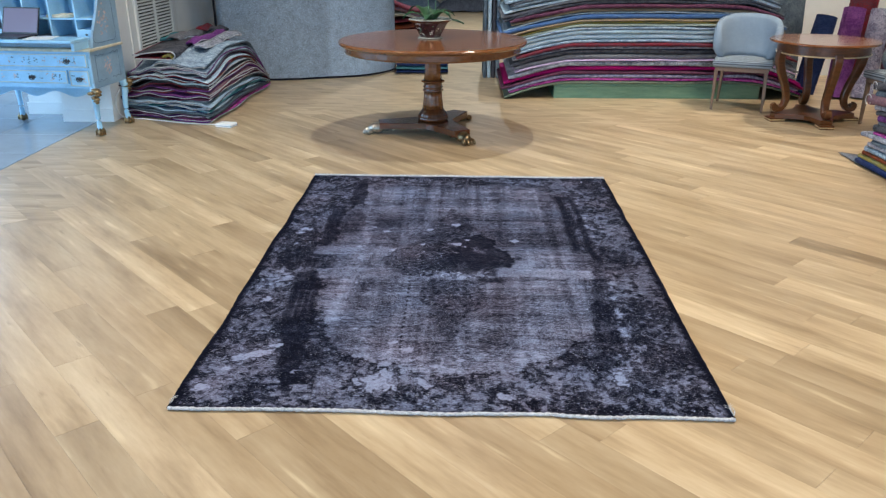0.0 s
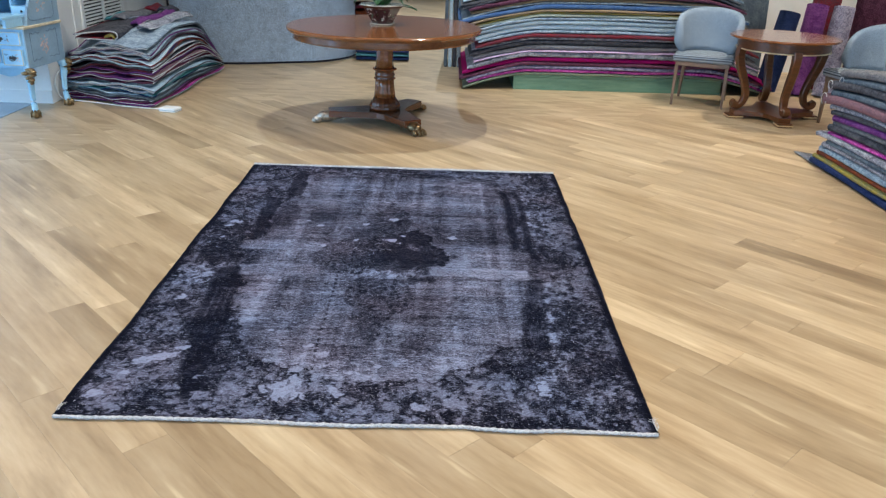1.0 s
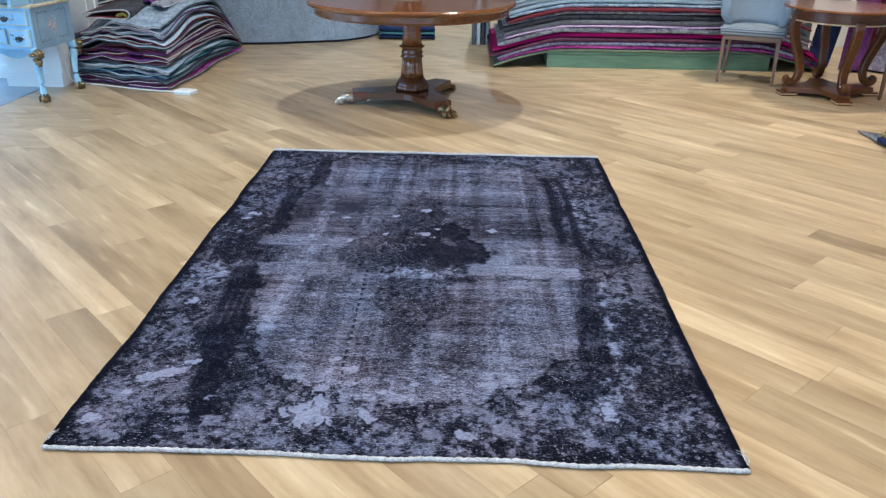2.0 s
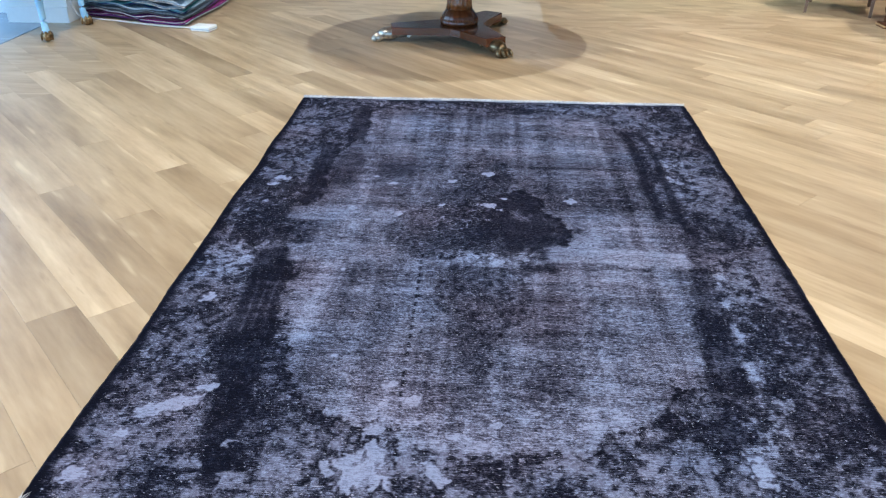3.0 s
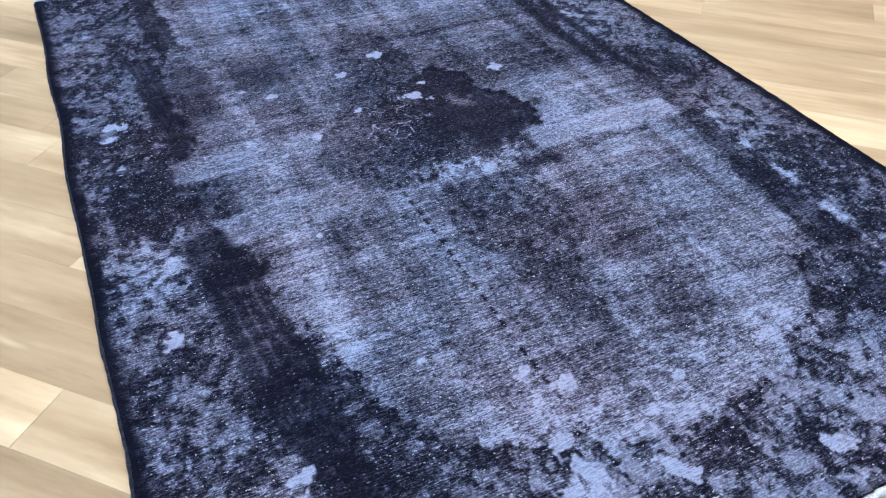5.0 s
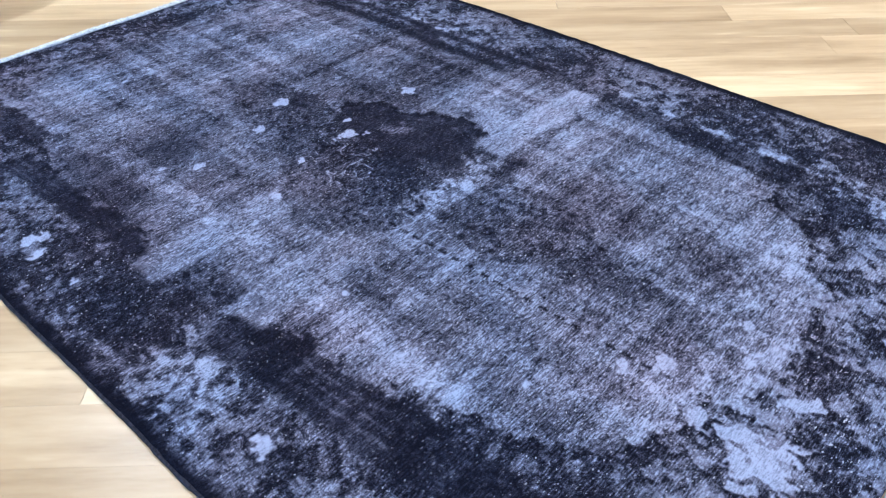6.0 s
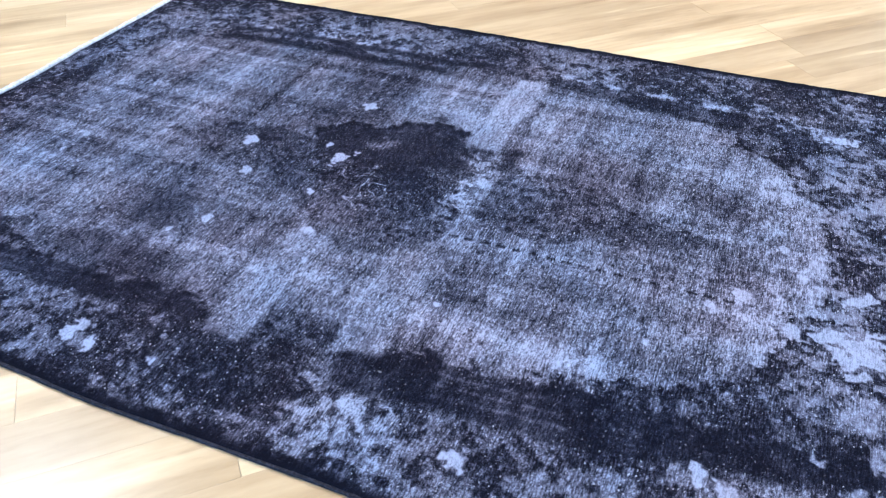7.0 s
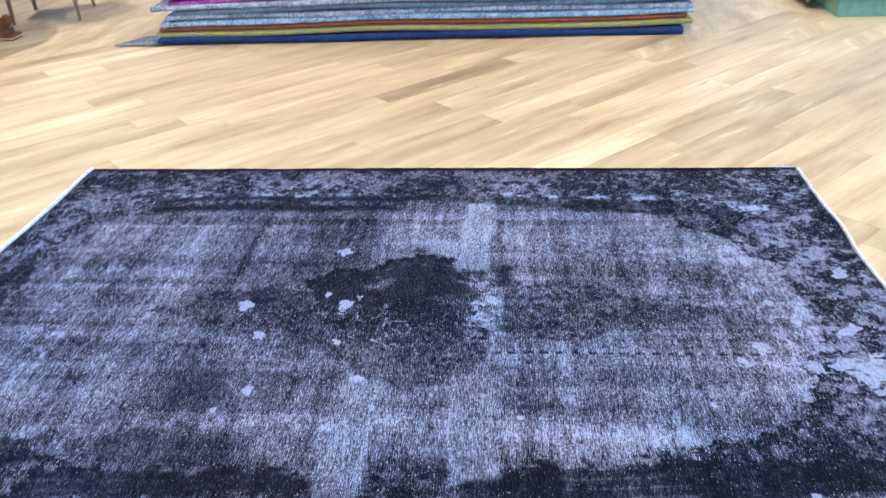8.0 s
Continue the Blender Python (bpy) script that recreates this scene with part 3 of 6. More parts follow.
    # and where it has gone
    for cu, cv, ru, rv, a in ((0.082, 0.395, 0.052, 0.045, 0.23), (0.07, 0.23, 0.035, 0.05, 0.05), (0.905, 0.68, 0.040, 0.075, 0.15), (0.93, 0.36, 0.03, 0.07, 0.10), (0.62, 0.17, 0.15, 0.055, 0.09), (0.45, 0.125, 0.10, 0.03, 0.08),
                              (0.36, 0.83, 0.10, 0.06, 0.05), (0.62, 0.80, 0.16, 0.07, 0.05), (0.88, 0.12, 0.07, 0.06, 0.12), (0.70, 0.055, 0.10, 0.03, 0.10), (0.28, 0.055, 0.04, 0.03, 0.09), (0.45, 0.04, 0.06, 0.02, 0.10), (0.09, 0.60, 0.03, 0.04, 0.10)):
        w += a * bump(cu, cv, ru, rv, 3) * np.clip(0.75 + 2.0 * patchy, 0.0, 1.6)
    # pale bars where a fold bleached
    def bar(u0, u1, v0, v1, level, k0):
        nonlocal w
        k = k0 * step(u + wob * 0.03, u0 - 0.007, u0 + 0.007) * (1 - step(u + wob * 0.03, u1 - 0.007, u1 + 0.007)) * step(v + wob * 0.010, v0 - 0.004, v0 + 0.004) * (1 - step(v + wob * 0.010, v1 - 0.004, v1 + 0.004))
        w = w * (1 - k) + k * (level + 0.18 * weft + 0.3 * mid + 0.25 * dash + 0.12 * dots)
    bar(0.597, 0.842, 0.407, 0.446, 0.80, 0.95)
    bar(0.126, 0.336, 0.502, 0.540, 0.735, 0.85)
    bar(0.158, 0.350, 0.394, 0.438, 0.76, 0.88)
    k = bump(0.505, 0.419, 0.085, 0.014, 6) * step(mot + dots, -0.03, 0.05)
    w += 0.30 * k
    w -= 0.20 * np.exp(-((vf - 0.399) / 0.0045) ** 2) * (u > 0.56) * (u < 0.85) * np.clip(0.8 + 2 * mid, 0, 1.3)
    # bare spots down to the foundation
    bare = np.zeros_like(w)
    big_spots = ((0.104, 0.132, 0.034, 0.013, 0.75), (0.136, 0.157, 0.016, 0.006, 0.4), (0.062, 0.092, 0.017, 0.009, 0.3), (0.068, 0.308, 0.014, 0.009, 0.2), (0.362, 0.062, 0.037, 0.024, 0), (0.447, 0.066, 0.018, 0.011, -0.5),
                 (0.826, 0.088, 0.014, 0.016, 0), (0.503, 0.560, 0.019, 0.0085, -0.1), (0.532, 0.580, 0.015, 0.007, 0.1), (0.526, 0.547, 0.009, 0.005, 0), (0.600, 0.034, 0.020, 0.007, 0), (0.04, 0.045, 0.016, 0.010, 0))
    small_spots = ((0.411, 0.153, 0.011), (0.380, 0.173, 0.008), (0.292, 0.214, 0.007), (0.334, 0.527, 0.013), (0.304, 0.622, 0.010), (0.266, 0.646, 0.005), (0.409, 0.556, 0.009), (0.424, 0.635, 0.009), (0.500, 0.664, 0.012), (0.660, 0.578, 0.012),
                   (0.227, 0.270, 0.010), (0.069, 0.632, 0.013), (0.062, 0.612, 0.010), (0.068, 0.552, 0.008), (0.502, 0.098, 0.010), (0.518, 0.125, 0.007), (0.369, 0.112, 0.009), (0.263, 0.378, 0.006), (0.276, 0.507, 0.006), (0.47, 0.108, 0.007))
    for cu, cv, ru, rv, tilt in big_spots + tuple((a, b, 1.2 * r, 0.68 * r, 0.15) for a, b, r in small_spots):
        a, b = (u - cu) / ru, (v - cv) / rv
        d = np.sqrt(a ** 2 + (b - tilt * a) ** 2) + mot * 1.7 + wob * 0.9 + dots * 1.3
        bare = np.maximum(bare, 1 - step(d, 0.70, 1.08))
    # crumbs of white foundation strewn along the near border and over the darker pile
    flecks = step(N(84, 60, 2) + 0.25 * step(0.13 - v, 0, 0.03) * (big + 0.25), 0.27, 0.32) * (1 - 0.75 * field)
    bare = np.maximum(bare, step(0.115 - v, 0, 0.02) * step(patchy + 0.3 * big, 0.155, 0.21) * 0.80)
    w = np.maximum(w, flecks * (1 - calm) * 0.68)
    calm = np.maximum(calm, bare * 0.8)
    w = np.maximum(w, bare * (0.96 + 0.2 * mot))
    # stitched seam, and the darker overcast sides
    seam = np.exp(-((u - np.interp(v, (0.05, 0.16, 0.40), (0.404, 0.395, 0.391))) / 0.0022) ** 2) * (v < 0.42)
    w += seam * np.where(np.sin(v * 420) > 0.3, 0.14, -0.42) * (mid + dots > -0.14)
    side = np.minimum(x, 1.95 - x)
    k = step(side + 0.012 * mot, 0.006, 0.040)
    w *= (0.30 + 0.70 * k) * (0.75 + 0.25 * step(np.minimum(y, 2.83 - y), 0.0, 0.02))
    return np.clip(w, 0, 1), np.clip(np.maximum(calm, 0.8 * (1 - k)), 0, 1)


def rug_material():
    m, t, b = nodes_of("overdyed_worn_wool", 0.95)
    b.inputs["Specular IOR Level"].default_value = 0.02
    at, ca = t.nodes.new("ShaderNodeAttribute"), t.nodes.new("ShaderNodeAttribute")
    at.attribute_name, ca.attribute_name = "wear", "calm"
    v = mapped(t, (1, 1, 1))
    threads, fine_threads = noise_of(t, mapped(t, (42, 300, 1)), 1.0, 3, 0.75), noise_of(t, mapped(t, (150, 640, 1)), 1.0, 2, 0.7)
    clumps, tuft = noise_of(t, v, 120, 3, 0.7), noise_of(t, v, 380, 2)
    part_of = lambda n, k: maths(t, "MULTIPLY", maths(t, "SUBTRACT", n, 0.5), k)
    grain = maths(t, "ADD", maths(t, "ADD", part_of(threads, 2.0), part_of(fine_threads, 1.35)), maths(t, "ADD", part_of(clumps, 0.85), part_of(tuft, 0.7)))
    grain = maths(t, "MULTIPLY", grain, maths(t, "SUBTRACT", 1.0, maths(t, "MULTIPLY", ca.outputs["Fac"], 0.72)))
    f = maths(t, "ADD", at.outputs["Fac"], grain)
    dye = ramp(t, f, [(0.16, (0.0036, 0.0039, 0.0082)), (0.38, (0.0130, 0.0138, 0.0255)), (0.58, (0.052, 0.054, 0.083)), (0.80, (0.118, 0.123, 0.184)), (1.0, (0.24, 0.275, 0.40))])
    # single pale knots and thread ends, mostly lying along the weft
    fleck = ramp(t, noise_of(t, mapped(t, (0.55, 1.0, 1.0)), 210, 1, 0.5), [(0.70, (0, 0, 0)), (0.73, (1, 1, 1))])
    dye = mixed(t, maths(t, "MULTIPLY", fleck, maths(t, "SUBTRACT", 0.8, ca.outputs["Fac"]), True), dye, (0.38, 0.39, 0.48))
    tint = ramp(t, noise_of(t, v, 2.4, 3), [(0.36, (0.93, 1.0, 1.05)), (0.50, (1.0, 1.0, 1.0)), (0.66, (1.10, 1.0, 0.97))])
    t.links.new(mixed(t, 1.0, dye, tint, "MULTIPLY"), b.inputs["Base Color"])
    bumped(t, b, maths(t, "ADD", threads, maths(t, "ADD", clumps, tuft)), 0.6, 0.003)
    return m


def rug():
    r = thing("rug", pose(0, 0, 0), "worn black and slate-blue overdyed medallion rug on the oak floor", "rug")
    nu, nv = 640, 928
    wear, calm = rug_wear(nv, nu)
    u, v = np.meshgrid(np.linspace(0, 1, nu), np.linspace(0, 1, nv))
    rng = np.random.default_rng(3)
    edge = (field_noise(rng, nv, nu, 9, 1, 2) - 0.5) * 0.018 * (np.abs(u - 0.5) * 2) ** 6
    ends = (field_noise(rng, nv, nu, 1, 9, 2) - 0.5) * 0.016 * (np.abs(v - 0.5) * 2) ** 8
    x = (1 - u) * (1 - v) * RNL.x + u * (1 - v) * RNR.x + u * v * RFR.x + (1 - u) * v * RFL.x + edge
    y = (1 - u) * (1 - v) * RNL.y + u * (1 - v) * RNR.y + u * v * RFR.y + (1 - u) * v * RFL.y + ends
    lift = 0.0075 + 0.003 * field_noise(rng, nv, nu, 14, 10, 2) + 0.0016 * (1 - wear) + 0.004 * field_noise(rng, nv, nu, 5, 9, 2) * (np.abs(v - 0.5) * 2) ** 8
    top = np.stack([x, y, lift], -1).reshape(-1, 3)
    idx = np.arange(nu * nv).reshape(nv, nu)
    faces = np.stack([idx[:-1, :-1], idx[:-1, 1:], idx[1:, 1:], idx[1:, :-1]], -1).reshape(-1, 4)
    rim = np.concatenate([idx[0, :], idx[1:, -1], idx[-1, -2::-1], idx[-2:0:-1, 0]])
    low = top[rim].copy()
    low[:, 2] = 0.001
    n0 = len(top)
    k = np.arange(len(rim))
    k2 = (k + 1) % len(rim)
    skirt = np.stack([rim[k], n0 + k, n0 + k2, rim[k2]], -1)
    me = bpy.data.meshes.new("woven_field")
    quads = np.concatenate([faces, skirt])
    me.vertices.add(n0 + len(rim))
    me.vertices.foreach_set("co", np.concatenate([top, low]).ravel())
    me.loops.add(quads.size)
    me.loops.foreach_set("vertex_index", quads.ravel().astype(np.int32))
    me.polygons.add(len(quads))
    me.polygons.foreach_set("loop_start", np.arange(0, quads.size, 4, dtype=np.int32))
    me.update(calc_edges=True)
    a = me.attributes.new("wear", "FLOAT", "POINT")
    a.data.foreach_set("value", np.concatenate([wear.reshape(-1), np.zeros(len(rim))]).astype(np.float32))
    a = me.attributes.new("calm", "FLOAT", "POINT")
    a.data.foreach_set("value", np.concatenate([calm.reshape(-1), np.ones(len(rim))]).astype(np.float32))
    me.materials.append(rug_material())
    me.polygons.foreach_set("use_smooth", [True] * len(me.polygons))
    ob = new("woven_field", me)
    ob.parent = r
    # overcast sides and the white cords of the two ends
    for col in (0, nu - 1):
        sgn = -1 if col == 0 else 1
        pts = [(x[j, col] + sgn * 0.002, y[j, col], 0.005) for j in range(0, nv, 6)]
        part("edge_binding", sweep(bmesh.new(), pts, [0.0038 + 0.0022 * random.random() for _ in pts], 6), PILE_EDGE, r, "black overcast side edge", True)
    for row in (0, nv - 1):
        sgn, lift_c, rad_c = (-1, 0.0085, 0.0060) if row == 0 else (1, 0.0118, 0.0086)
        pts = [(x[row, i], y[row, i] + sgn * (0.008 + 0.002 * random.random()), lift_c + 0.0015 * random.random()) for i in range(0, nu, 3)]
        part("end_cord", sweep(bmesh.new(), pts, [rad_c + 0.0014 * math.sin(i * 2.2) + 0.001 * random.random() for i in range(len(pts))], 6), SELVEDGE, r, "white cotton end cord", True)
    for cx, cy, s in ((RNL.x, RNL.y, -1), (RNR.x, RNR.y, 1)):
        bm = bmesh.new()
        for k in range(5):
            d = Vector((s * random.uniform(0.0, 0.012) * (1 if k % 2 else -1), random.uniform(-0.004, 0.03), 0))
            sweep(bm, smooth_path([(cx, cy + 0.01, 0.008), (cx + d.x * 0.6, cy + 0.03 + d.y, 0.018), (cx + s * random.uniform(-0.02, 0.02), cy + 0.06 + d.y, 0.011)], 3), 0.0009, 4)
        part("loose_thread", bm, SELVEDGE, r, "pale loose end threads")
    return r


rug()

# ---- round pedestal table with the orchid ----
def paw(bm, m, s=1.0):
    """A carved lion's paw: a scrolled ankle, a heel and four toes."""
    b = bmesh.new()
    bmesh.ops.create_uvsphere(b, u_segments=14, v_segments=9, radius=1.0, matrix=pose(0, 0, 0.045) @ Matrix.Diagonal((0.075, 0.05, 0.042, 1)))
    bmesh.ops.create_uvsphere(b, u_segments=12, v_segments=8, radius=1.0, matrix=pose(-0.07, 0, 0.05) @ Matrix.Diagonal((0.06, 0.042, 0.034, 1)))
    for k in range(4):
        y = (k - 1.5) * 0.026
        bmesh.ops.create_uvsphere(b, u_segments=10, v_segments=7, radius=1.0, matrix=pose(0.078 - abs(k - 1.5) * 0.008, y, 0.024, 0, 14, (k - 1.5) * 9) @ Matrix.Diagonal((0.036, 0.0135, 0.023, 1)))
        bmesh.ops.create_uvsphere(b, u_segments=8, v_segments=6, radius=0.009, matrix=pose(0.112 - abs(k - 1.5) * 0.01, y * 1.08, 0.013))
    for k in (-1, 1):
        sweep(b, [(-0.11 + 0.03 * math.cos(a / 2.2), k * 0.04, 0.052 + 0.024 * math.sin(a / 2.2)) for a in range(11)], 0.008, 6)
    bmesh.ops.transform(b, matrix=m @ Matrix.Scale(s, 4), verts=b.verts)
    me = bpy.data.meshes.new("tmp")
    b.to_mesh(me)
    b.free()
    bm.from_mesh(me)
    bpy.data.meshes.remove(me)
    return bm


TX, TY, TH = -0.25, 6.60, 0.760


def round_table():
    t = thing("pedestal_table", pose(TX, TY, 0), "round polished cherry pedestal table with gilt paw feet", "table")
    part("tabletop", lathe(bmesh.new(), [(0.60, TH - 0.034), (0.748, TH - 0.034), (0.759, TH - 0.026), (0.762, TH - 0.014), (0.756, TH - 0.004), (0.748, TH)], 96), TABLE_WOOD, t, smooth=False)
    part("apron", lathe(bmesh.new(), [(0.64, TH - 0.092), (0.712, TH - 0.092), (0.716, TH - 0.086), (0.712, TH - 0.08), (0.712, TH - 0.042), (0.722, TH - 0.034)], 96), TABLE_WOOD, t)
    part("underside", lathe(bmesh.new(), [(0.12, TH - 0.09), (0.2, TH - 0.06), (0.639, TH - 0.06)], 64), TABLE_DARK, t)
    shaft = [(0.084, 0.20), (0.080, 0.24), (0.074, 0.29), (0.071, 0.35)]
    part("column", lathe(bmesh.new(), shaft, 96, lobes=14, depth=0.035), TABLE_WOOD, t, "reeded lower column", True)
    part("column", lathe(bmesh.new(), [(0.074, 0.435), (0.066, 0.50), (0.066, 0.60), (0.072, 0.66), (0.1, TH - 0.088)], 96, lobes=12, depth=0.02), TABLE_WOOD, t, "upper column", True)
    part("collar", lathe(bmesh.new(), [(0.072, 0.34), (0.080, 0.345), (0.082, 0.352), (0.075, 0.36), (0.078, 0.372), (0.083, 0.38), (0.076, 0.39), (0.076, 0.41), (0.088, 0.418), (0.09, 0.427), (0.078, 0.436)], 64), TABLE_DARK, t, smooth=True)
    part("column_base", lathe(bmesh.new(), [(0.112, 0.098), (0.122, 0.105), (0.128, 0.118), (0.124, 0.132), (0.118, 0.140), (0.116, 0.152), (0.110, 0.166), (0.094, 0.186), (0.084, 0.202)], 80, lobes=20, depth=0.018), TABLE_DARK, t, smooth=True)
    for z, r, n in ((0.137, 0.121, 44), (0.424, 0.09, 36), (0.35, 0.081, 34)):
        bm = bmesh.new()
        for k in range(n):
            a = 2 * math.pi * k / n
            bmesh.ops.create_icosphere(bm, subdivisions=1, radius=0.0062, matrix=pose(r * math.cos(a), r * math.sin(a), z))
        part("beading", bm, TABLE_WOOD, t, "carved bead ring")
    feet = [math.degrees(math.atan2(y - TY, x - TX)) for x, y in ((-0.80, 6.51), (0.06, 6.12), (-0.01, 7.02))]
    outline = []
    for a in sorted(feet):
        for da, r in ((-9, 0.46), (9, 0.46), (36, 0.20), (60, 0.155), (84, 0.20)):
            outline.append((r * math.cos(radians(a + da)), r * math.sin(radians(a + da))))
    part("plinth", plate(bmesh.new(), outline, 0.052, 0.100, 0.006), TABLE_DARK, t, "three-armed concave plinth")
    for a, mt, lb in ((feet[0], SILVER, "silvered lion-paw foot"), (feet[1], GILT, "gilt lion-paw foot"), (feet[2], GILT, "gilt lion-paw foot")):
        part("paw_foot", paw(bmesh.new(), pose(0.47 * math.cos(radians(a)), 0.47 * math.sin(radians(a)), 0, 0, 0, a), 1.05), mt, t, lb, True)
    return t


round_table()


def orchid():
    p = thing("potted_orchid", pose(-0.27, 6.66, TH), "orchid in a dark patterned flared ceramic bowl", "plant")
    part("saucer", lathe(bmesh.new(), [(0.09, 0.0), (0.104, 0.004), (0.106, 0.010), (0.10, 0.012)], 6, m=pose(0, 0, 0, 0, 0, 15)), CREAM_GLAZE, p)
    part("bowl", lathe(bmesh.new(), [(0.082, 0.012), (0.094, 0.03), (0.150, 0.125), (0.186, 0.150), (0.178, 0.152), (0.142, 0.122), (0.08, 0.09)], 8, m=pose(0, 0, 0, 0, 0, 22)), CERAMIC, p)
    part("rim_band", lathe(bmesh.new(), [(0.184, 0.1485), (0.1882, 0.1495), (0.1882, 0.1525), (0.181, 0.1535)], 8, m=pose(0, 0, 0, 0, 0, 22)), CREAM_GLAZE, p)
    rnd = random.Random(5)
    for mat, lb in ((CREAM_GLAZE, "cream painted blossoms"), (FLORAL, "rose painted blossoms"), (LEAF, "green painted leaves")):
        bm = bmesh.new()
        for k in range(9):
            a0, z0 = rnd.uniform(0, 6.28), rnd.uniform(0.04, 0.118)
            for _ in range(rnd.randint(3, 6)):
                a, z = a0 + rnd.gauss(0, 0.13), min(0.122, max(0.036, z0 + rnd.gauss(0, 0.010)))
                r = 0.090 + (z - 0.03) * 0.58
                bmesh.ops.create_icosphere(bm, subdivisions=1, radius=1, matrix=pose(r * math.cos(a) * 0.965, r * math.sin(a) * 0.965, z, rnd.uniform(-50, 50), 0, math.degrees(a)) @ Matrix.Diagonal((0.005, rnd.uniform(0.003, 0.010), rnd.uniform(0.0025, 0.006), 1)))
        tagged(part("painted_decoration", bm, mat, p, lb), kind="stuff")
    part("soil", lathe(bmesh.new(), [(0.10, 0.10), (0.138, 0.126), (0.05, 0.134)], 16), DARK, p)
    for a, l, h in ((200, 0.17, 0.09), (165, 0.14, 0.13), (20, 0.15, 0.10), (-15, 0.21, 0.03), (75, 0.13, 0.10), (260, 0.13, 0.08), (120, 0.12, 0.12), (330, 0.14, 0.09)):
        bm = bmesh.new()
        rows = []
        for i in range(9):
            s = i / 8
            d = 0.02 + 1.25 * l * s
            z = 0.125 + h * math.sin(s * 2.4) * 1.0 - 0.03 * s * s
            wd = 0.046 * math.sin(math.pi * min(1, 0.12 + s * 0.88)) ** 0.7 + 0.001
            rows.append([bm.verts.new((d, o * wd, z + abs(o) * 0.010)) for o in (-1, -0.5, 0, 0.5, 1)])
        for r0, r1 in zip(rows, rows[1:]):
            for k in range(4):
                bm.faces.new((r0[k], r0[k + 1], r1[k + 1], r1[k]))
        bmesh.ops.solidify(bm, geom=bm.faces[:], thickness=0.002)
        bmesh.ops.transform(bm, matrix=pose(0, 0, 0, 0, 0, a), verts=bm.verts)
        part("leaf", bm, LEAF, p, smooth=True)
    for x0, x1 in ((-0.01, -0.03), (0.03, 0.07)):
        part("stem", sweep(bmesh.new(), smooth_path([(x0, 0, 0.12), (x0 + (x1 - x0) * 0.4, 0.01, 0.3), (x1, 0.01, 0.55)], 6), 0.0035, 6), LEAF, p, "thin upright flower stem")
    return p


orchid()

# ---- piles of rugs ----
PALETTE = {
    "lime grey": ((0.30, 0.33, 0.24), (0.20, 0.24, 0.20)), "magenta": ((0.38, 0.07, 0.26), (0.50, 0.16, 0.36)), "lavender": ((0.36, 0.33, 0.44), (0.22, 0.20, 0.30)),
    "dark maroon": ((0.10, 0.045, 0.07), (0.20, 0.10, 0.14)), "hot pink": ((0.50, 0.06, 0.20), (0.34, 0.06, 0.18)), "speckled grey": ((0.20, 0.20, 0.24), (0.36, 0.36, 0.40)),
    "lilac": ((0.52, 0.40, 0.55), (0.40, 0.30, 0.44)), "charcoal": ((0.06, 0.06, 0.075), (0.16, 0.16, 0.18)), "grey": ((0.18, 0.18, 0.20), (0.30, 0.30, 0.32)),
    "brick red": ((0.26, 0.05, 0.06), (0.16, 0.08, 0.10)), "ice blue": ((0.42, 0.52, 0.58), (0.30, 0.38, 0.45)), "pale blue": ((0.38, 0.47, 0.54), (0.50, 0.57, 0.62)),
    "blue grey": ((0.22, 0.28, 0.36), (0.34, 0.40, 0.46)), "sage": ((0.34, 0.38, 0.32), (0.42, 0.46, 0.42)), "mustard": ((0.42, 0.34, 0.12), (0.30, 0.28, 0.18)),
    "tan": ((0.40, 0.31, 0.22), (0.30, 0.25, 0.20)), "royal blue": ((0.10, 0.18, 0.38), (0.18, 0.27, 0.44)), "slate": ((0.13, 0.16, 0.20), (0.24, 0.28, 0.32)),
    "navy": ((0.025, 0.04, 0.11), (0.05, 0.07, 0.16)), "teal": ((0.10, 0.30, 0.34), (0.18, 0.36, 0.40)), "plum": ((0.17, 0.06, 0.21), (0.30, 0.13, 0.33)),
    "rust": ((0.34, 0.12, 0.07), (0.22, 0.09, 0.07)), "cream": ((0.52, 0.48, 0.40), (0.42, 0.38, 0.33)), "dusty rose": ((0.36, 0.22, 0.24), (0.26, 0.18, 0.21)),
    "purple grey": ((0.26, 0.24, 0.33), (0.36, 0.34, 0.42)), "olive": ((0.16, 0.17, 0.07), (0.24, 0.24, 0.12)),
}
WOOL = {}


def wool(kind):
    if kind not in WOOL:
        a, b = (tuple(min(0.85, 1.3 * c) if sum(col) > 1.0 else 0.85 * c ** 1.1 for c in col) for col in PALETTE[kind])
        a, b = (tuple(max(0.004, sum(col) / 3 + (1.28 if col[0] > col[2] else 1.15) * (c - sum(col) / 3)) for c in col) for col in (a, b))
        WOOL[kind] = fabric("wool_" + kind.replace(" ", "_"), a, b, 0.6, 15.0, 300)
    return WOOL[kind]


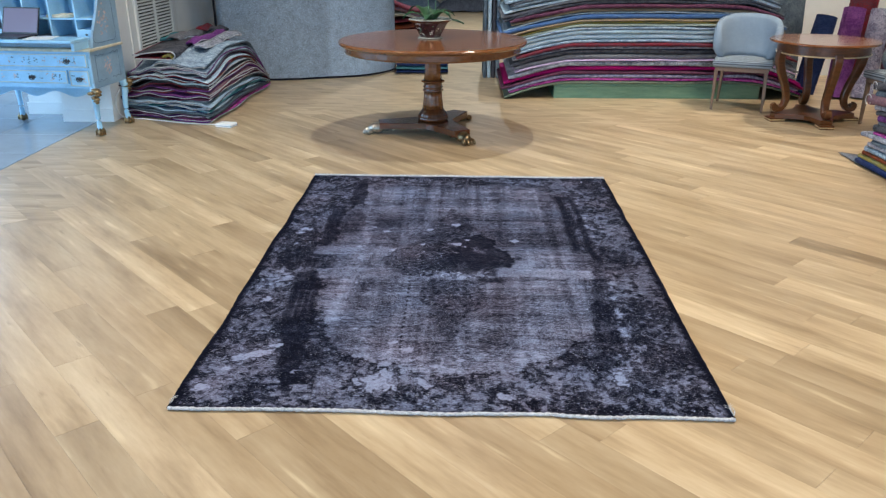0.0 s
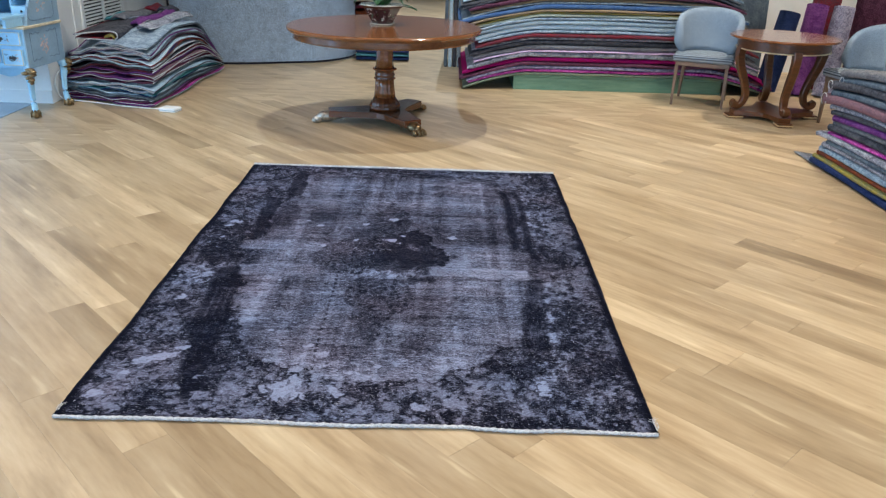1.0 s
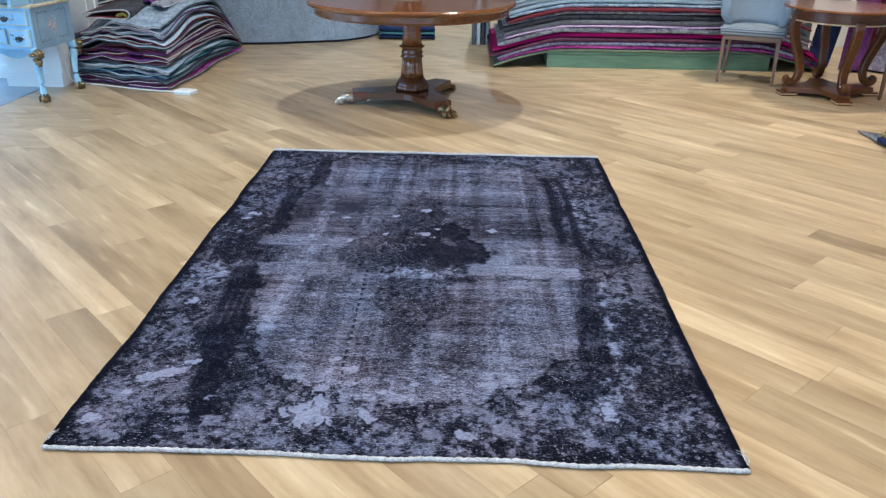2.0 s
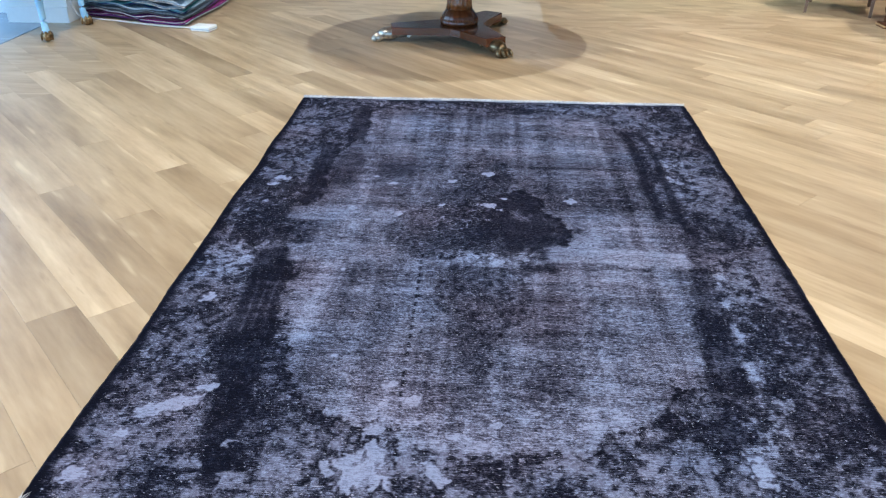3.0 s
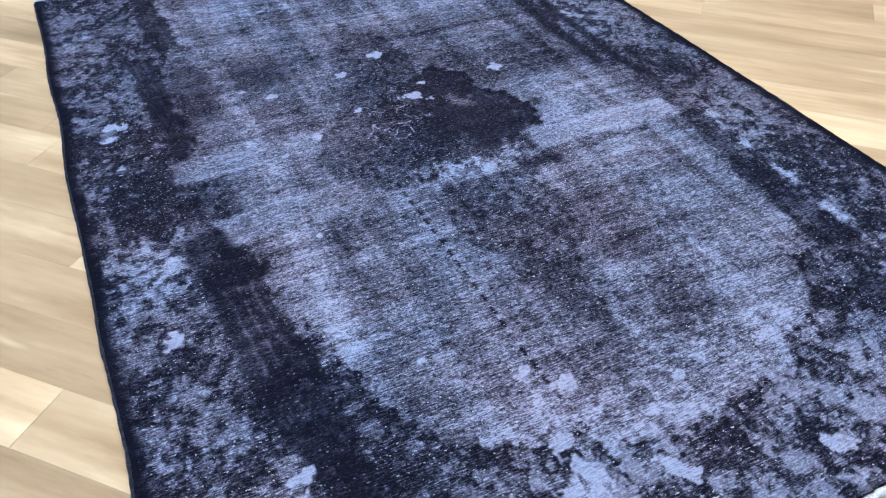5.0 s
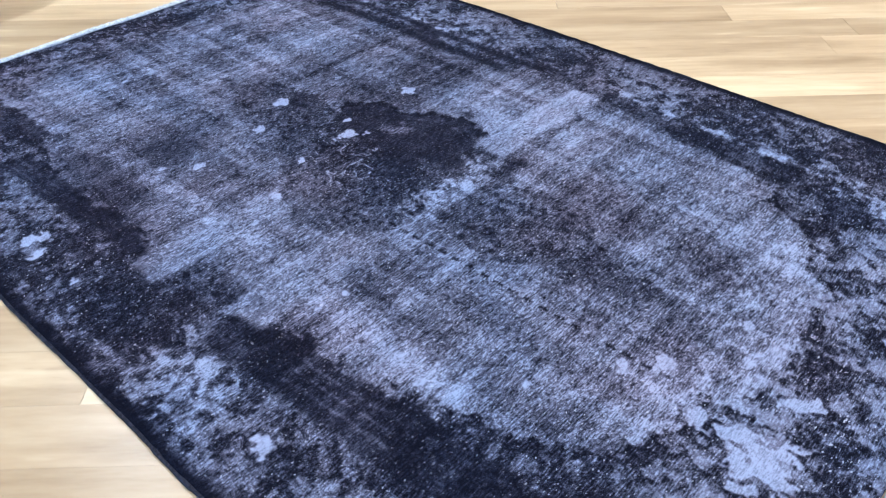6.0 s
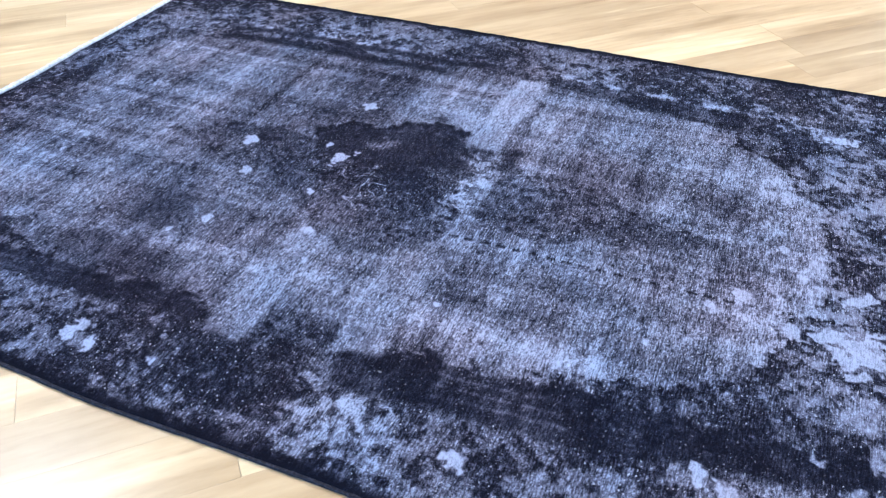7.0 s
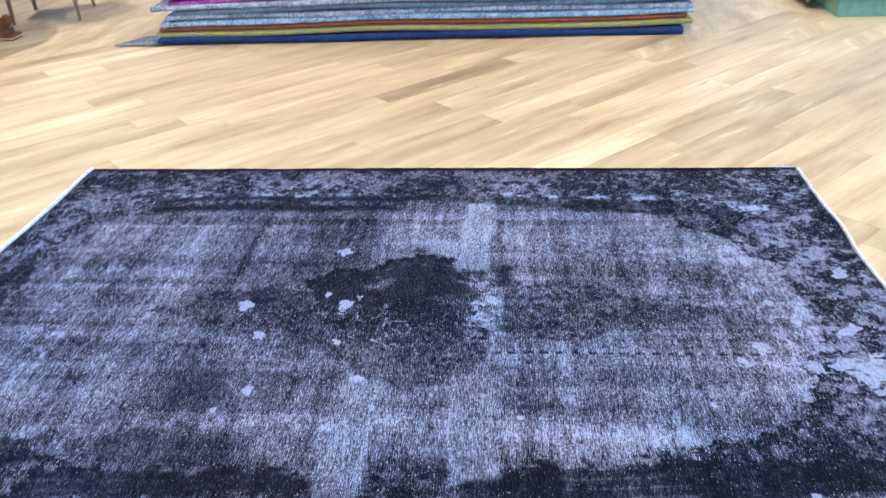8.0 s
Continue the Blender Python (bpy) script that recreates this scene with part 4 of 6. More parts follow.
def long_pile():
    """Large rugs lying flat on a green board; the free ends sag over its sides."""
    rnd = random.Random(11)
    kinds = ["lime grey", "magenta", "lavender", "dark maroon", "hot pink", "speckled grey", "lilac", "grey", "charcoal", "speckled grey", "brick red", "blue grey", "pale blue", "ice blue",
             "blue grey", "sage", "mustard", "tan", "royal blue", "blue grey", "tan", "dark maroon", "charcoal", "grey", "pale blue", "slate", "charcoal", "blue grey"]
    heights = [.026, .030, .036, .032, .045, .050, .018, .044, .046, .026, .036, .030, .050, .040, .026, .026, .020, .024, .046, .018, .030, .038, .030, .030, .032, .034, .03, .03]
    x0, x1, z = 0.90, 2.99, 0.150
    fall = 0.150
    for k, (kind, th) in enumerate(zip(kinds, heights)):
        s = k / len(kinds)
        left, right = 0.40 + 0.05 * math.sin(k * 1.3) + (0.10 * math.exp(-((k - 9) / 4) ** 2)) + 0.03 * rnd.random(), 3.42 - 0.42 * s + 0.03 * math.sin(k * 2.1)
        front, back = 8.06 + 0.016 * math.sin(k * 1.7) + 0.03 * rnd.random(), 9.35 + 0.05 * rnd.random()
        lf = fall * (1 - 0.15 * s)
        rows, n = [], 44
        ph = rnd.uniform(0, 6)
        for i in range(n + 1):
            x = left + (right - left) * i / n
            dl, dr = max(0.0, (x0 + 0.25 * s + 0.1 - x) / (x0 + 0.25 * s + 0.1 - 0.40)), max(0.0, (x - x1 + 0.2 * s + 0.1) / (3.46 - x1 + 0.2 * s))
            sag = lf * (dl ** 1.25) + (0.13 + 0.09 * s) * (dr ** 1.4)
            crown = 0.05 * s * math.sin(math.pi * (x - 0.4) / 3.0)
            zz = max(z + th / 2 - sag + crown + 0.004 * math.sin(x * 7 + ph), th / 2 + 0.002 + k * 0.006)
            skew = -0.10 * dl + 0.02 * math.sin(x * 5 + ph)
            rows.append([(x, front + skew * 0.4 + (back - front) * j, zz + 0.003 * math.sin(x * 9 + j * 7 + ph)) for j in (0, 0.006, 0.02, 0.4, 1.0)])
        r = part("rug", sheet(bmesh.new(), rows, th * 0.86), wool(kind), smooth=True)
        tagged(r, f"{kind} wool rug lying flat in a tall pile", "rug", "rugs of the long pile")
        z += th


def board(x0, x1, y0, y1, h, label):
    p = thing("platform", pose(0, 0, 0), label, "platform")
    part("front_board", boxed(x0, y0, 0.0, x1, y0 + 0.03, h - 0.028, bevel=0.003), GREEN_WOOD, p)
    part("back_board", boxed(x0, y1 - 0.03, 0.0, x1, y1, h - 0.028, bevel=0.003), GREEN_WOOD, p)
    for xe in (x0, x1 - 0.03):
        part("end_board", boxed(xe, y0 + 0.031, 0.0, xe + 0.03, y1 - 0.031, h - 0.028, bevel=0.003), GREEN_WOOD, p)
    part("deck", boxed(x0 - 0.01, y0 - 0.012, h - 0.026, x1 + 0.01, y1 + 0.01, h, bevel=0.004), GREEN_WOOD, p)
    return p


board(0.92, 2.99, 8.11, 9.25, 0.150, "green stained wooden platform under a rug pile")
long_pile()


def folded_rug(kind, corner, along, depth, z, th, plies=2, droop=0.0, fold_front=True, group="", rnd=random, wave=0.006, back_bulge=0.0, label=""):
    """A rug folded into plies; the fold is the rounded edge towards the front (the start of depth)."""
    A, U, V = Vector((*corner, 0)), Vector((*along, 0)), Vector((*depth, 0))
    r = thing("folded_rug", pose(0, 0, 0), label or f"folded {kind} wool rug in a pile", "rug", group)
    t1 = th / plies
    ph = rnd.uniform(0, 6)
    for k in range(plies):
        rows = []
        inset = 0.0 if k % 2 == 0 else rnd.uniform(0.0, 0.012)
        nu, nv = 14, 14
        for i in range(nu + 1):
            a = i / nu
            row = []
            for j in range(nv + 1):
                b = (0, 0.004, 0.015, 0.05)[j] if j < 4 else 0.05 + 0.95 * (j - 3) / (nv - 3)
                zz = z + t1 * (k + 0.5) - droop * max(0, b - 0.55) ** 2 * 4.5 + back_bulge * math.sin(math.pi * b) * (z + 0.1)
                zz += wave * math.sin(a * 8 + ph) * (1 - b * 0.3) + wave * 0.6 * math.sin(b * 7 + ph * 2 + a * 3)
                zz += -0.35 * z * max(0.0, 0.22 - a) - 0.02 * max(0, a - 0.9) * z
                p = A + U * a + V * (b + inset * (1 - b)) + V.normalized() * 0.006 * math.sin(a * 11 + ph)
                row.append((p.x, p.y, max(zz, t1 * 0.5 + 0.002)))
            rows.append(row)
        part("ply", sheet(bmesh.new(), rows, t1 * 0.9), wool(kind), r, smooth=True)
    # the rounded fold along the front, and a pale overcast line beside it
    for k in range(plies - 1):
        pts = []
        for i in range(15):
            a = i / 14
            p = A + U * a + V.normalized() * (0.006 * math.sin(a * 11 + ph) + 0.002)
            zz = z + t1 * (k + 1) + wave * math.sin(a * 8 + ph) - 0.35 * z * max(0.0, 0.22 - a) - 0.02 * max(0, a - 0.9) * z
            pts.append((p.x, p.y, max(zz, t1 * 0.5 + 0.002)))
        part("fold", sweep(bmesh.new(), pts, t1 * 0.42, 8), wool(kind), r, smooth=True)
    return r


def edge_line(pts, radius, material, parent):
    return part("edge_cord", sweep(bmesh.new(), pts, radius, 5), material, parent, "pale overcast edge", True)


def left_pile():
    """Rugs folded double: the fold bulges at one end, the two cut edges with their pale cords face the visitor, and the long sides arch over the pile."""
    rnd = random.Random(21)
    A, B, C = Vector((-3.07, 7.12)), Vector((-2.19, 6.78)), Vector((-2.14, 8.78))
    kinds = [("plum", "magenta"), ("dark maroon", "plum"), ("charcoal", "slate"), ("slate", "ice blue"), ("navy", "teal"), ("teal", "blue grey"), ("charcoal", "ice blue"), ("slate", "dark maroon"), ("dark maroon", "plum"),
             ("brick red", "dusty rose"), ("plum", "dark maroon"), ("brick red", "charcoal"), ("charcoal", "ice blue"), ("rust", "navy"), ("brick red", "pale blue"), ("dark maroon", "slate"), ("slate", "ice blue"), ("plum", "blue grey"), ("slate", "blue grey")]
    z = 0.004
    n = len(kinds)
    for k, (out, inn) in enumerate(kinds):
        th = rnd.uniform(0.024, 0.032)
        s = k / n
        a0 = A + Vector((rnd.uniform(-0.05, 0.04) + 0.16 * max(0, s - 0.72) / 0.28, rnd.uniform(-0.02, 0.02)))
        b0 = B + Vector((rnd.uniform(-0.012, 0.010), rnd.uniform(-0.02, 0.02)))
        U, V = b0 - a0, (C - B) * (1.0 - 0.10 * s + rnd.uniform(-0.02, 0.02))
        r = thing("folded_rug", pose(0, 0, 0), f"folded {out} wool rug with pale edges in a pile", "rug", "rugs of the folded pile")
        ph, ph2 = rnd.uniform(0, 6), rnd.uniform(0, 6)

        def height(a, b, lift):
            zz = z + lift - 0.10 * s * max(0.0, 0.30 - a) / 0.3 - 0.05 * s * max(0.0, a - 0.75)
            zz += 0.115 * s * math.sin(math.pi * min(1.0, b * 1.05)) ** 1.5 - (0.50 * s + 0.03) * max(0, b - 0.66) ** 2 * 5 * (0.4 + 0.6 * a)
            return zz + (0.010 * math.sin(a * 9 + ph) + 0.006 * math.sin(a * 23 + ph2)) * (1 - 0.4 * b) + (0.004 + 0.012 * s) * math.sin(b * 9 + 0.6 * k + a * 2)

        def place(a, b, lift, push=0.0):
            q = a0 + U * a + V * b + V.normalized() * (0.008 * math.sin(a * 10 + ph) - push) + U.normalized() * 0.012 * math.sin(b * 13 + ph2)
            return (q.x, q.y, max(height(a, b, lift), 0.004 + min(lift, th)))
        for ply, kind in ((0, out), (1, inn)):
            lift = th * (0.27 if ply == 0 else 0.73)
            rows = [[place(i / 18, (0, 0.003, 0.012, 0.05)[j] if j < 4 else 0.05 + 0.95 * (j - 3) / 15, lift) for j in range(19)] for i in range(19)]
            part("ply", sheet(bmesh.new(), rows, th * 0.40), wool(kind), r, smooth=True)
            if rnd.random() < 0.3:
                edge_line([place(i / 18, 0, lift + th * 0.12, 0.003) for i in range(19)], 0.0034, SELVEDGE, r)
            if rnd.random() < 0.25:
                edge_line([place(1.0, j / 18, lift) for j in range(19)], 0.0045, SELVEDGE, r)
        part("fold", sweep(bmesh.new(), [place(0.0, b / 10, th * 0.5) for b in range(11)], th * 0.47, 10), wool(out), r, "rounded fold", True)
        z += th
    # the topmost is rolled over on itself
    top = thing("folded_rug", pose(0, 0, 0), "red and charcoal rug curled into a loose fold on the pile", "rug", "rugs of the folded pile")
    z += 0.004
    prof = [(-0.02, 0.006), (0.16, 0.010), (0.33, 0.012), (0.385, 0.035), (0.38, 0.068), (0.33, 0.082), (0.20, 0.072), (0.02, 0.045), (-0.04, 0.036)]
    prof = [(p.x, p.y) for p in smooth_path([(a, b, 0) for a, b in prof], 4)]
    for inner, kind, nm in ((0.0, "charcoal", "outer_face"), (0.009, "brick red", "inner_face")):
        rows = []
        for px, pz in prof:
            cx, cz = 0.2, 0.042
            qx, qz = px + (cx - px) * inner * 3.0 * (px > 0.25), pz + (cz - pz) * inner * 22
            rows.append([(-2.92 + qx + 0.10 * s * 0.6, 7.14 - qx * 0.28 + s * 0.62, z - 0.012 + qz + 0.05 * s) for s in (0, 0.01, 0.05, 0.5, 1)])
        part(nm, sheet(bmesh.new(), rows, 0.014), wool(kind), top, smooth=True)
    pts = [(-2.92 + px, 7.132 - px * 0.28, z - 0.012 + pz) for px, pz in prof]
    edge_line(pts, 0.006, SELVEDGE, top)
    # runners folded lengthwise over the back of the pile, stepping down towards its open side
    for q, (kind, a_mid, wide, b0, b1, up) in enumerate((("teal", 0.22, 0.16, 0.34, 0.52, 0.085), ("mustard", 0.52, 0.12, 0.05, 0.20, 0.030), ("grey", 0.36, 0.18, 0.30, 0.70, 0.105), ("brick red", 0.42, 0.16, 0.62, 0.74, 0.125),
                                                          ("plum", 0.66, 0.10, 0.20, 0.66, 0.105), ("charcoal", 0.60, 0.14, 0.60, 0.76, 0.125), ("speckled grey", 0.80, 0.14, 0.16, 0.72, 0.090))):
        rn = thing("runner", pose(0, 0, 0), f"narrow {kind} runner crumpled on top of the folded pile", "rug", "runners on the folded pile")
        rows = []
        for i in range(9):
            a = a_mid + wide * (i / 8 - 0.5)
            row = []
            for j in range(17):
                b = b0 + (b1 - b0) * j / 16
                pxy = A + (B - A) * a + (C - B) * b
                arch = 0.022 * math.sin(math.pi * i / 8) - 0.10 * max(0.0, 0.30 - b)
                row.append((pxy.x, pxy.y, z + up + arch + 0.009 * math.sin(b * 15 + q) + 0.005 * math.sin(i + b * 40) - 0.40 * max(0, b - 0.70) ** 2 * 5))
            rows.append(row)
        part("cloth", sheet(bmesh.new(), rows, 0.034), wool(kind), rn, smooth=True)
        if q in (4, 6):
            edge_line(rows[8], 0.005, SELVEDGE, rn)


left_pile()


def right_pile():
    """Long folded rugs stacked beside the wall; their curled ends stick out unevenly."""
    rnd = random.Random(31)
    # colour, thickness, how far the curled end sticks out
    layers = [("navy", 0.050, 0.03), ("mustard", 0.034, 0.02), ("rust", 0.030, 0.0), ("blue grey", 0.040, -0.02), ("speckled grey", 0.034, -0.06), ("slate", 0.036, -0.10), ("speckled grey", 0.034, 0.02), ("magenta", 0.026, -0.08),
              ("charcoal", 0.044, -0.09), ("grey", 0.036, -0.09), ("plum", 0.040, -0.10), ("charcoal", 0.030, -0.07), ("speckled grey", 0.036, -0.02), ("dusty rose", 0.066, 0.05), ("slate", 0.042, 0.00), ("charcoal", 0.054, 0.03),
              ("slate", 0.042, -0.05), ("grey", 0.050, -0.02)]
    z = 0.003
    for k, (kind, th, out) in enumerate(layers):
        end, near = 5.64 + out, 2.40 - rnd.uniform(-0.03, 0.05)
        x0 = 2.89 + rnd.uniform(-0.010, 0.012) + 0.05 * z - 0.02 * (k in (6, 13))
        r = thing("folded_rug", pose(0, 0, 0), f"long folded {kind} rug in a low pile", "rug", "rugs of the low pile")
        ph = rnd.uniform(0, 6)

        def height(y, f):
            return z + th * f + 0.006 * math.sin(y * 3.2 + ph) - 0.10 * z * max(0.0, (y - 4.9) / 0.8) ** 2

        def side(y):
            return x0 + 0.06 * (5.6 - y) / 3.2 - 0.02 + 0.007 * math.sin(y * 6 + ph)
        for ply in range(2):
            rows = []
            for i in range(31):
                y = near + (end - near) * i / 30
                rows.append([(side(y) + 1.05 * j, y, height(y, 0.25 + 0.5 * ply)) for j in (0, 0.006, 0.03, 0.5, 1.0)])
            part("ply", sheet(bmesh.new(), rows, th * 0.44), wool(kind), r, smooth=True)
        ys = [near + (end - near) * i / 20 for i in range(21)]
        part("fold", sweep(bmesh.new(), [(side(y) + th * 0.12, y, max(height(y, 0.5), th * 0.48 + 0.002)) for y in ys], th * 0.47, 10), wool(kind), r, "rounded long fold", True)
        rad = th * 0.58
        zc = max(height(end, 0.5), rad + 0.002)
        part("curled_end", sweep(bmesh.new(), [(side(end) - 0.012 + q, end, zc) for q in (0, 0.006, 0.03, 0.2, 0.5, 0.8, 1.04)], [rad * 0.55, rad * 0.9, rad, rad, rad, rad, rad], 12), wool("slate" if k == 0 else kind), r, "rounded curled end", True)
        if k in (13, 15, 16):
            edge_line([(side(end) - 0.014, end + rad * math.cos(a / 3), zc + rad * math.sin(a / 3)) for a in range(-4, 13)], 0.003, SELVEDGE, r)
        if k == 0:
            rows = [[(2.85 + 0.16 * j / 3, 5.68 + 0.28 * (i / 5) * (1 - 0.55 * j / 3), 0.012 + 0.01 * j / 3) for j in range(4)] for i in range(6)]
            part("turned_corner", sheet(bmesh.new(), rows, 0.012), wool("grey"), r, "grey corner sticking out", True)
        z += th


right_pile()

# ---- carpet hanging in a curve at the back ----
def hanging_carpet():
    c = thing("hanging_carpet", pose(0, 0, 0), "tall grey-blue abrash carpet hanging in a shallow curve", "carpet")
    base = smooth_path([(-2.74, 9.00, 0), (-2.2, 9.07, 0), (-1.7, 9.18, 0), (-1.2, 9.38, 0), (-0.92, 9.62, 0), (-0.84, 9.86, 0)], 7)
    bm = bmesh.new()
    rows = []
    for i, p in enumerate(base):
        lift = 0.012 + 0.02 * max(0, i - 20) / 15
        col = []
        for z in (lift, lift + 0.01, 0.3, 0.8, 1.4, 2.0, 2.7):
            off = 0.012 * math.sin(i * 0.5 + z * 2)
            col.append(bm.verts.new((p.x, p.y + off, z)))
        rows.append(col)
    for a, b in zip(rows, rows[1:]):
        for k in range(len(a) - 1):
            bm.faces.new((a[k], b[k], b[k + 1], a[k + 1]))
    bmesh.ops.solidify(bm, geom=bm.faces[:], thickness=0.022)
    part("carpet_face", bm, GREY_HANG, c, smooth=True)
    part("edge_binding", sweep(bmesh.new(), [(p.x, p.y + 0.012 * math.sin(i * 0.5) - 0.004, 0.012 + 0.02 * max(0, i - 20) / 15) for i, p in enumerate(base)], 0.012, 6), PILE_EDGE, c, "black bound lower edge", True)
    part("edge_binding", sweep(bmesh.new(), [(-2.75, 9.00, 0.02), (-2.76, 9.01, 0.9), (-2.75, 9.00, 1.8), (-2.74, 9.01, 2.7)], 0.014, 6), PILE_EDGE, c, "black bound side edge", True)
    part("hanging_rail", boxed(-2.85, 8.95, 2.70, -0.7, 9.9, 2.74), IRON, c)
    part("rail_support", boxed(-1.9, 9.5, 0.0, -1.84, 9.56, 2.70), IRON, c)
    return c


hanging_carpet()


# ---- painted bureau with the laptop ----
def bureau():
    # local x runs along the front to the visitor's right, y into the depth
    fr, br, bl = Vector((-3.015, 6.385)), Vector((-2.955, 6.81)), Vector((-3.93, 6.90))
    rz = math.degrees(math.atan2((br - bl).y, (br - bl).x))
    W, D = 1.04, 0.49
    d = thing("bureau_desk", pose(fr.x + 0.025, fr.y - 0.02, 0, 0, 0, rz), "pale blue painted bureau with floral panels and gilt claw feet", "desk")
    zb, zt = 0.385, 0.68
    x0, x1, y0, y1 = -W + 0.03, 0.03, -0.02, D
    part("body", boxed(x0, y0 + 0.012, zb, x1 - 0.008, y1, zt, bevel=0.004), BLUE_PAINT, d)
    part("side_panel", boxed(x1 - 0.010, y0 + 0.004, zb, x1, y1 - 0.002, zt, bevel=0.003), BLUE_SHADE, d, "slate-blue painted side panel")
    part("waist_moulding", boxed(x0 - 0.012, y0 - 0.012, zt, x1 + 0.014, y1, zt + 0.022, bevel=0.006), CREAM, d, "cream and gilt waist moulding")
    # apron with a scalloped lower edge
    bm = bmesh.new()
    n = 36
    top = [bm.verts.new((x0 + (x1 - x0) * i / n, y0 + 0.002, zb + 0.004)) for i in range(n + 1)]
    low = [bm.verts.new((x0 + (x1 - x0) * i / n, y0 + 0.002, zb - 0.018 - 0.045 * abs(math.sin(i / n * math.pi * 3)) ** 2 * (1 if 2 < i < n - 2 else 0.2))) for i in range(n + 1)]
    for i in range(n):
        bm.faces.new((low[i], low[i + 1], top[i + 1], top[i]))
    bmesh.ops.solidify(bm, geom=bm.faces[:], thickness=-0.018)
    part("apron", bm, BLUE_PAINT, d, "scalloped apron")

    def drawer(a, b, lo, hi, pulls):
        dr = part("drawer", boxed(a, y0 - 0.006, lo, b, y0 + 0.013, hi, bevel=0.004), BLUE_PAINT, d)
        for p, q, r, s in ((a + 0.006, lo + 0.006, b - 0.006, lo + 0.011), (a + 0.006, hi - 0.011, b - 0.006, hi - 0.006), (a + 0.006, lo + 0.011, a + 0.011, hi - 0.011), (b - 0.011, lo + 0.011, b - 0.006, hi - 0.011)):
            part("border_line", boxed(p, y0 - 0.0085, q, r, y0 - 0.0062, s), CREAM, dr, "cream painted border")
        rnd = random.Random(int(a * 1000) + 5)
        cz = (lo + hi) / 2
        for k in range(int((b - a) * 26)):
            fx = rnd.uniform(a + 0.03, b - 0.03)
            bm = bmesh.new()
            for _ in range(3):
                bmesh.ops.create_icosphere(bm, subdivisions=1, radius=1, matrix=pose(fx + rnd.uniform(-0.012, 0.012), y0 - 0.0062, cz + rnd.uniform(-0.6, 0.6) * (hi - lo) / 2 * 0.8) @ Matrix.Diagonal((rnd.uniform(0.004, 0.010), 0.0012, rnd.uniform(0.003, 0.008), 1)))
            part("painted_sprig", bm, FLORAL if k % 2 else SCROLL, dr, "painted floral sprig")
        for px in pulls:
            bm = bmesh.new()
            plate(bm, [(px - 0.034, -0.006), (px - 0.02, 0.012), (px - 0.008, 0.006), (px, 0.018), (px + 0.008, 0.006), (px + 0.02, 0.012), (px + 0.034, -0.006), (px + 0.012, -0.014), (px, -0.02), (px - 0.012, -0.014)], 0, 0.003,
                  m=Matrix.Translation((0, y0 - 0.0065, cz)) @ Matrix.Rotation(radians(90), 4, "X"))
            sweep(bm, [(px + 0.024 * math.cos(a2), y0 - 0.016, cz - 0.004 + 0.02 * math.sin(a2)) for a2 in [math.pi + i * math.pi / 8 for i in range(9)]], 0.0032, 6)
            part("handle", bm, IRON, dr, "dark bronze bail handle")
        return dr
    drawer(x0 + 0.03, x1 - 0.03, 0.555, 0.665, (x0 + 0.2, x1 - 0.2))
    drawer(x0 + 0.03, x0 + 0.20, 0.425, 0.535, (x0 + 0.115,))
    drawer(x0 + 0.215, x1 - 0.215, 0.425, 0.535, ((x0 + x1) / 2,))
    drawer(x1 - 0.20, x1 - 0.03, 0.405, 0.535, (x1 - 0.115,))
    # side decoration
    rnd = random.Random(2)
    bm = bmesh.new()
    for k in range(34):
        a, r = rnd.uniform(0, 6.28), rnd.random() ** 0.6
        bmesh.ops.create_icosphere(bm, subdivisions=1, radius=1, matrix=pose(x1 + 0.0005, 0.23 + 0.055 * r * math.cos(a), 0.54 + 0.075 * r * math.sin(a)) @ Matrix.Diagonal((0.0012, rnd.uniform(0.005, 0.012), rnd.uniform(0.005, 0.012), 1)))
    tagged(part("painted_bouquet", bm, FLORAL, d, "painted rose bouquet"), kind="stuff")
    for cy, cz in ((0.05, 0.44), (0.41, 0.44), (0.05, 0.64), (0.41, 0.64)):
        sy, sz = (1 if cy < 0.2 else -1), (1 if cz < 0.5 else -1)
        pts = [(x1 + 0.0005, cy + sy * 0.13 * (1 - s), cz + sz * 0.006 * math.sin(s * 12)) for s in [i / 12 for i in range(13)]] + [(x1 + 0.0005, cy, cz + sz * 0.10 * s) for s in [i / 8 for i in range(1, 9)]]
        part("painted_scroll", sweep(bmesh.new(), pts, 0.0035, 5), SCROLL, d, "dark blue painted scroll")
    # upper case with a sloping side and pigeonholes
    zu, zh, dt = zt + 0.022, 1.16, 0.20
    def slope_side(xa, xb, material, label):
        bm = bmesh.new()
        prof = [(y0 + 0.06, zu), (y1, zu), (y1, zh), (y1 - dt, zh), (y0 + 0.10, zu + 0.11)]
        a = [bm.verts.new((xa, y, z)) for y, z in prof]
        b = [bm.verts.new((xb, y, z)) for y, z in prof]
        bm.faces.new(a)
        bm.faces.new(b[::-1])
        for i in range(len(prof)):
            bm.faces.new((a[i], a[(i + 1) % len(prof)], b[(i + 1) % len(prof)], b[i]))
        return part("case_side", bm, material, d, label)
    slope_side(x1 - 0.022, x1, BLUE_SHADE, "slate-blue sloping case side")
    slope_side(x0, x0 + 0.022, BLUE_SHADE, "slate-blue sloping case side")
    bm = bmesh.new()
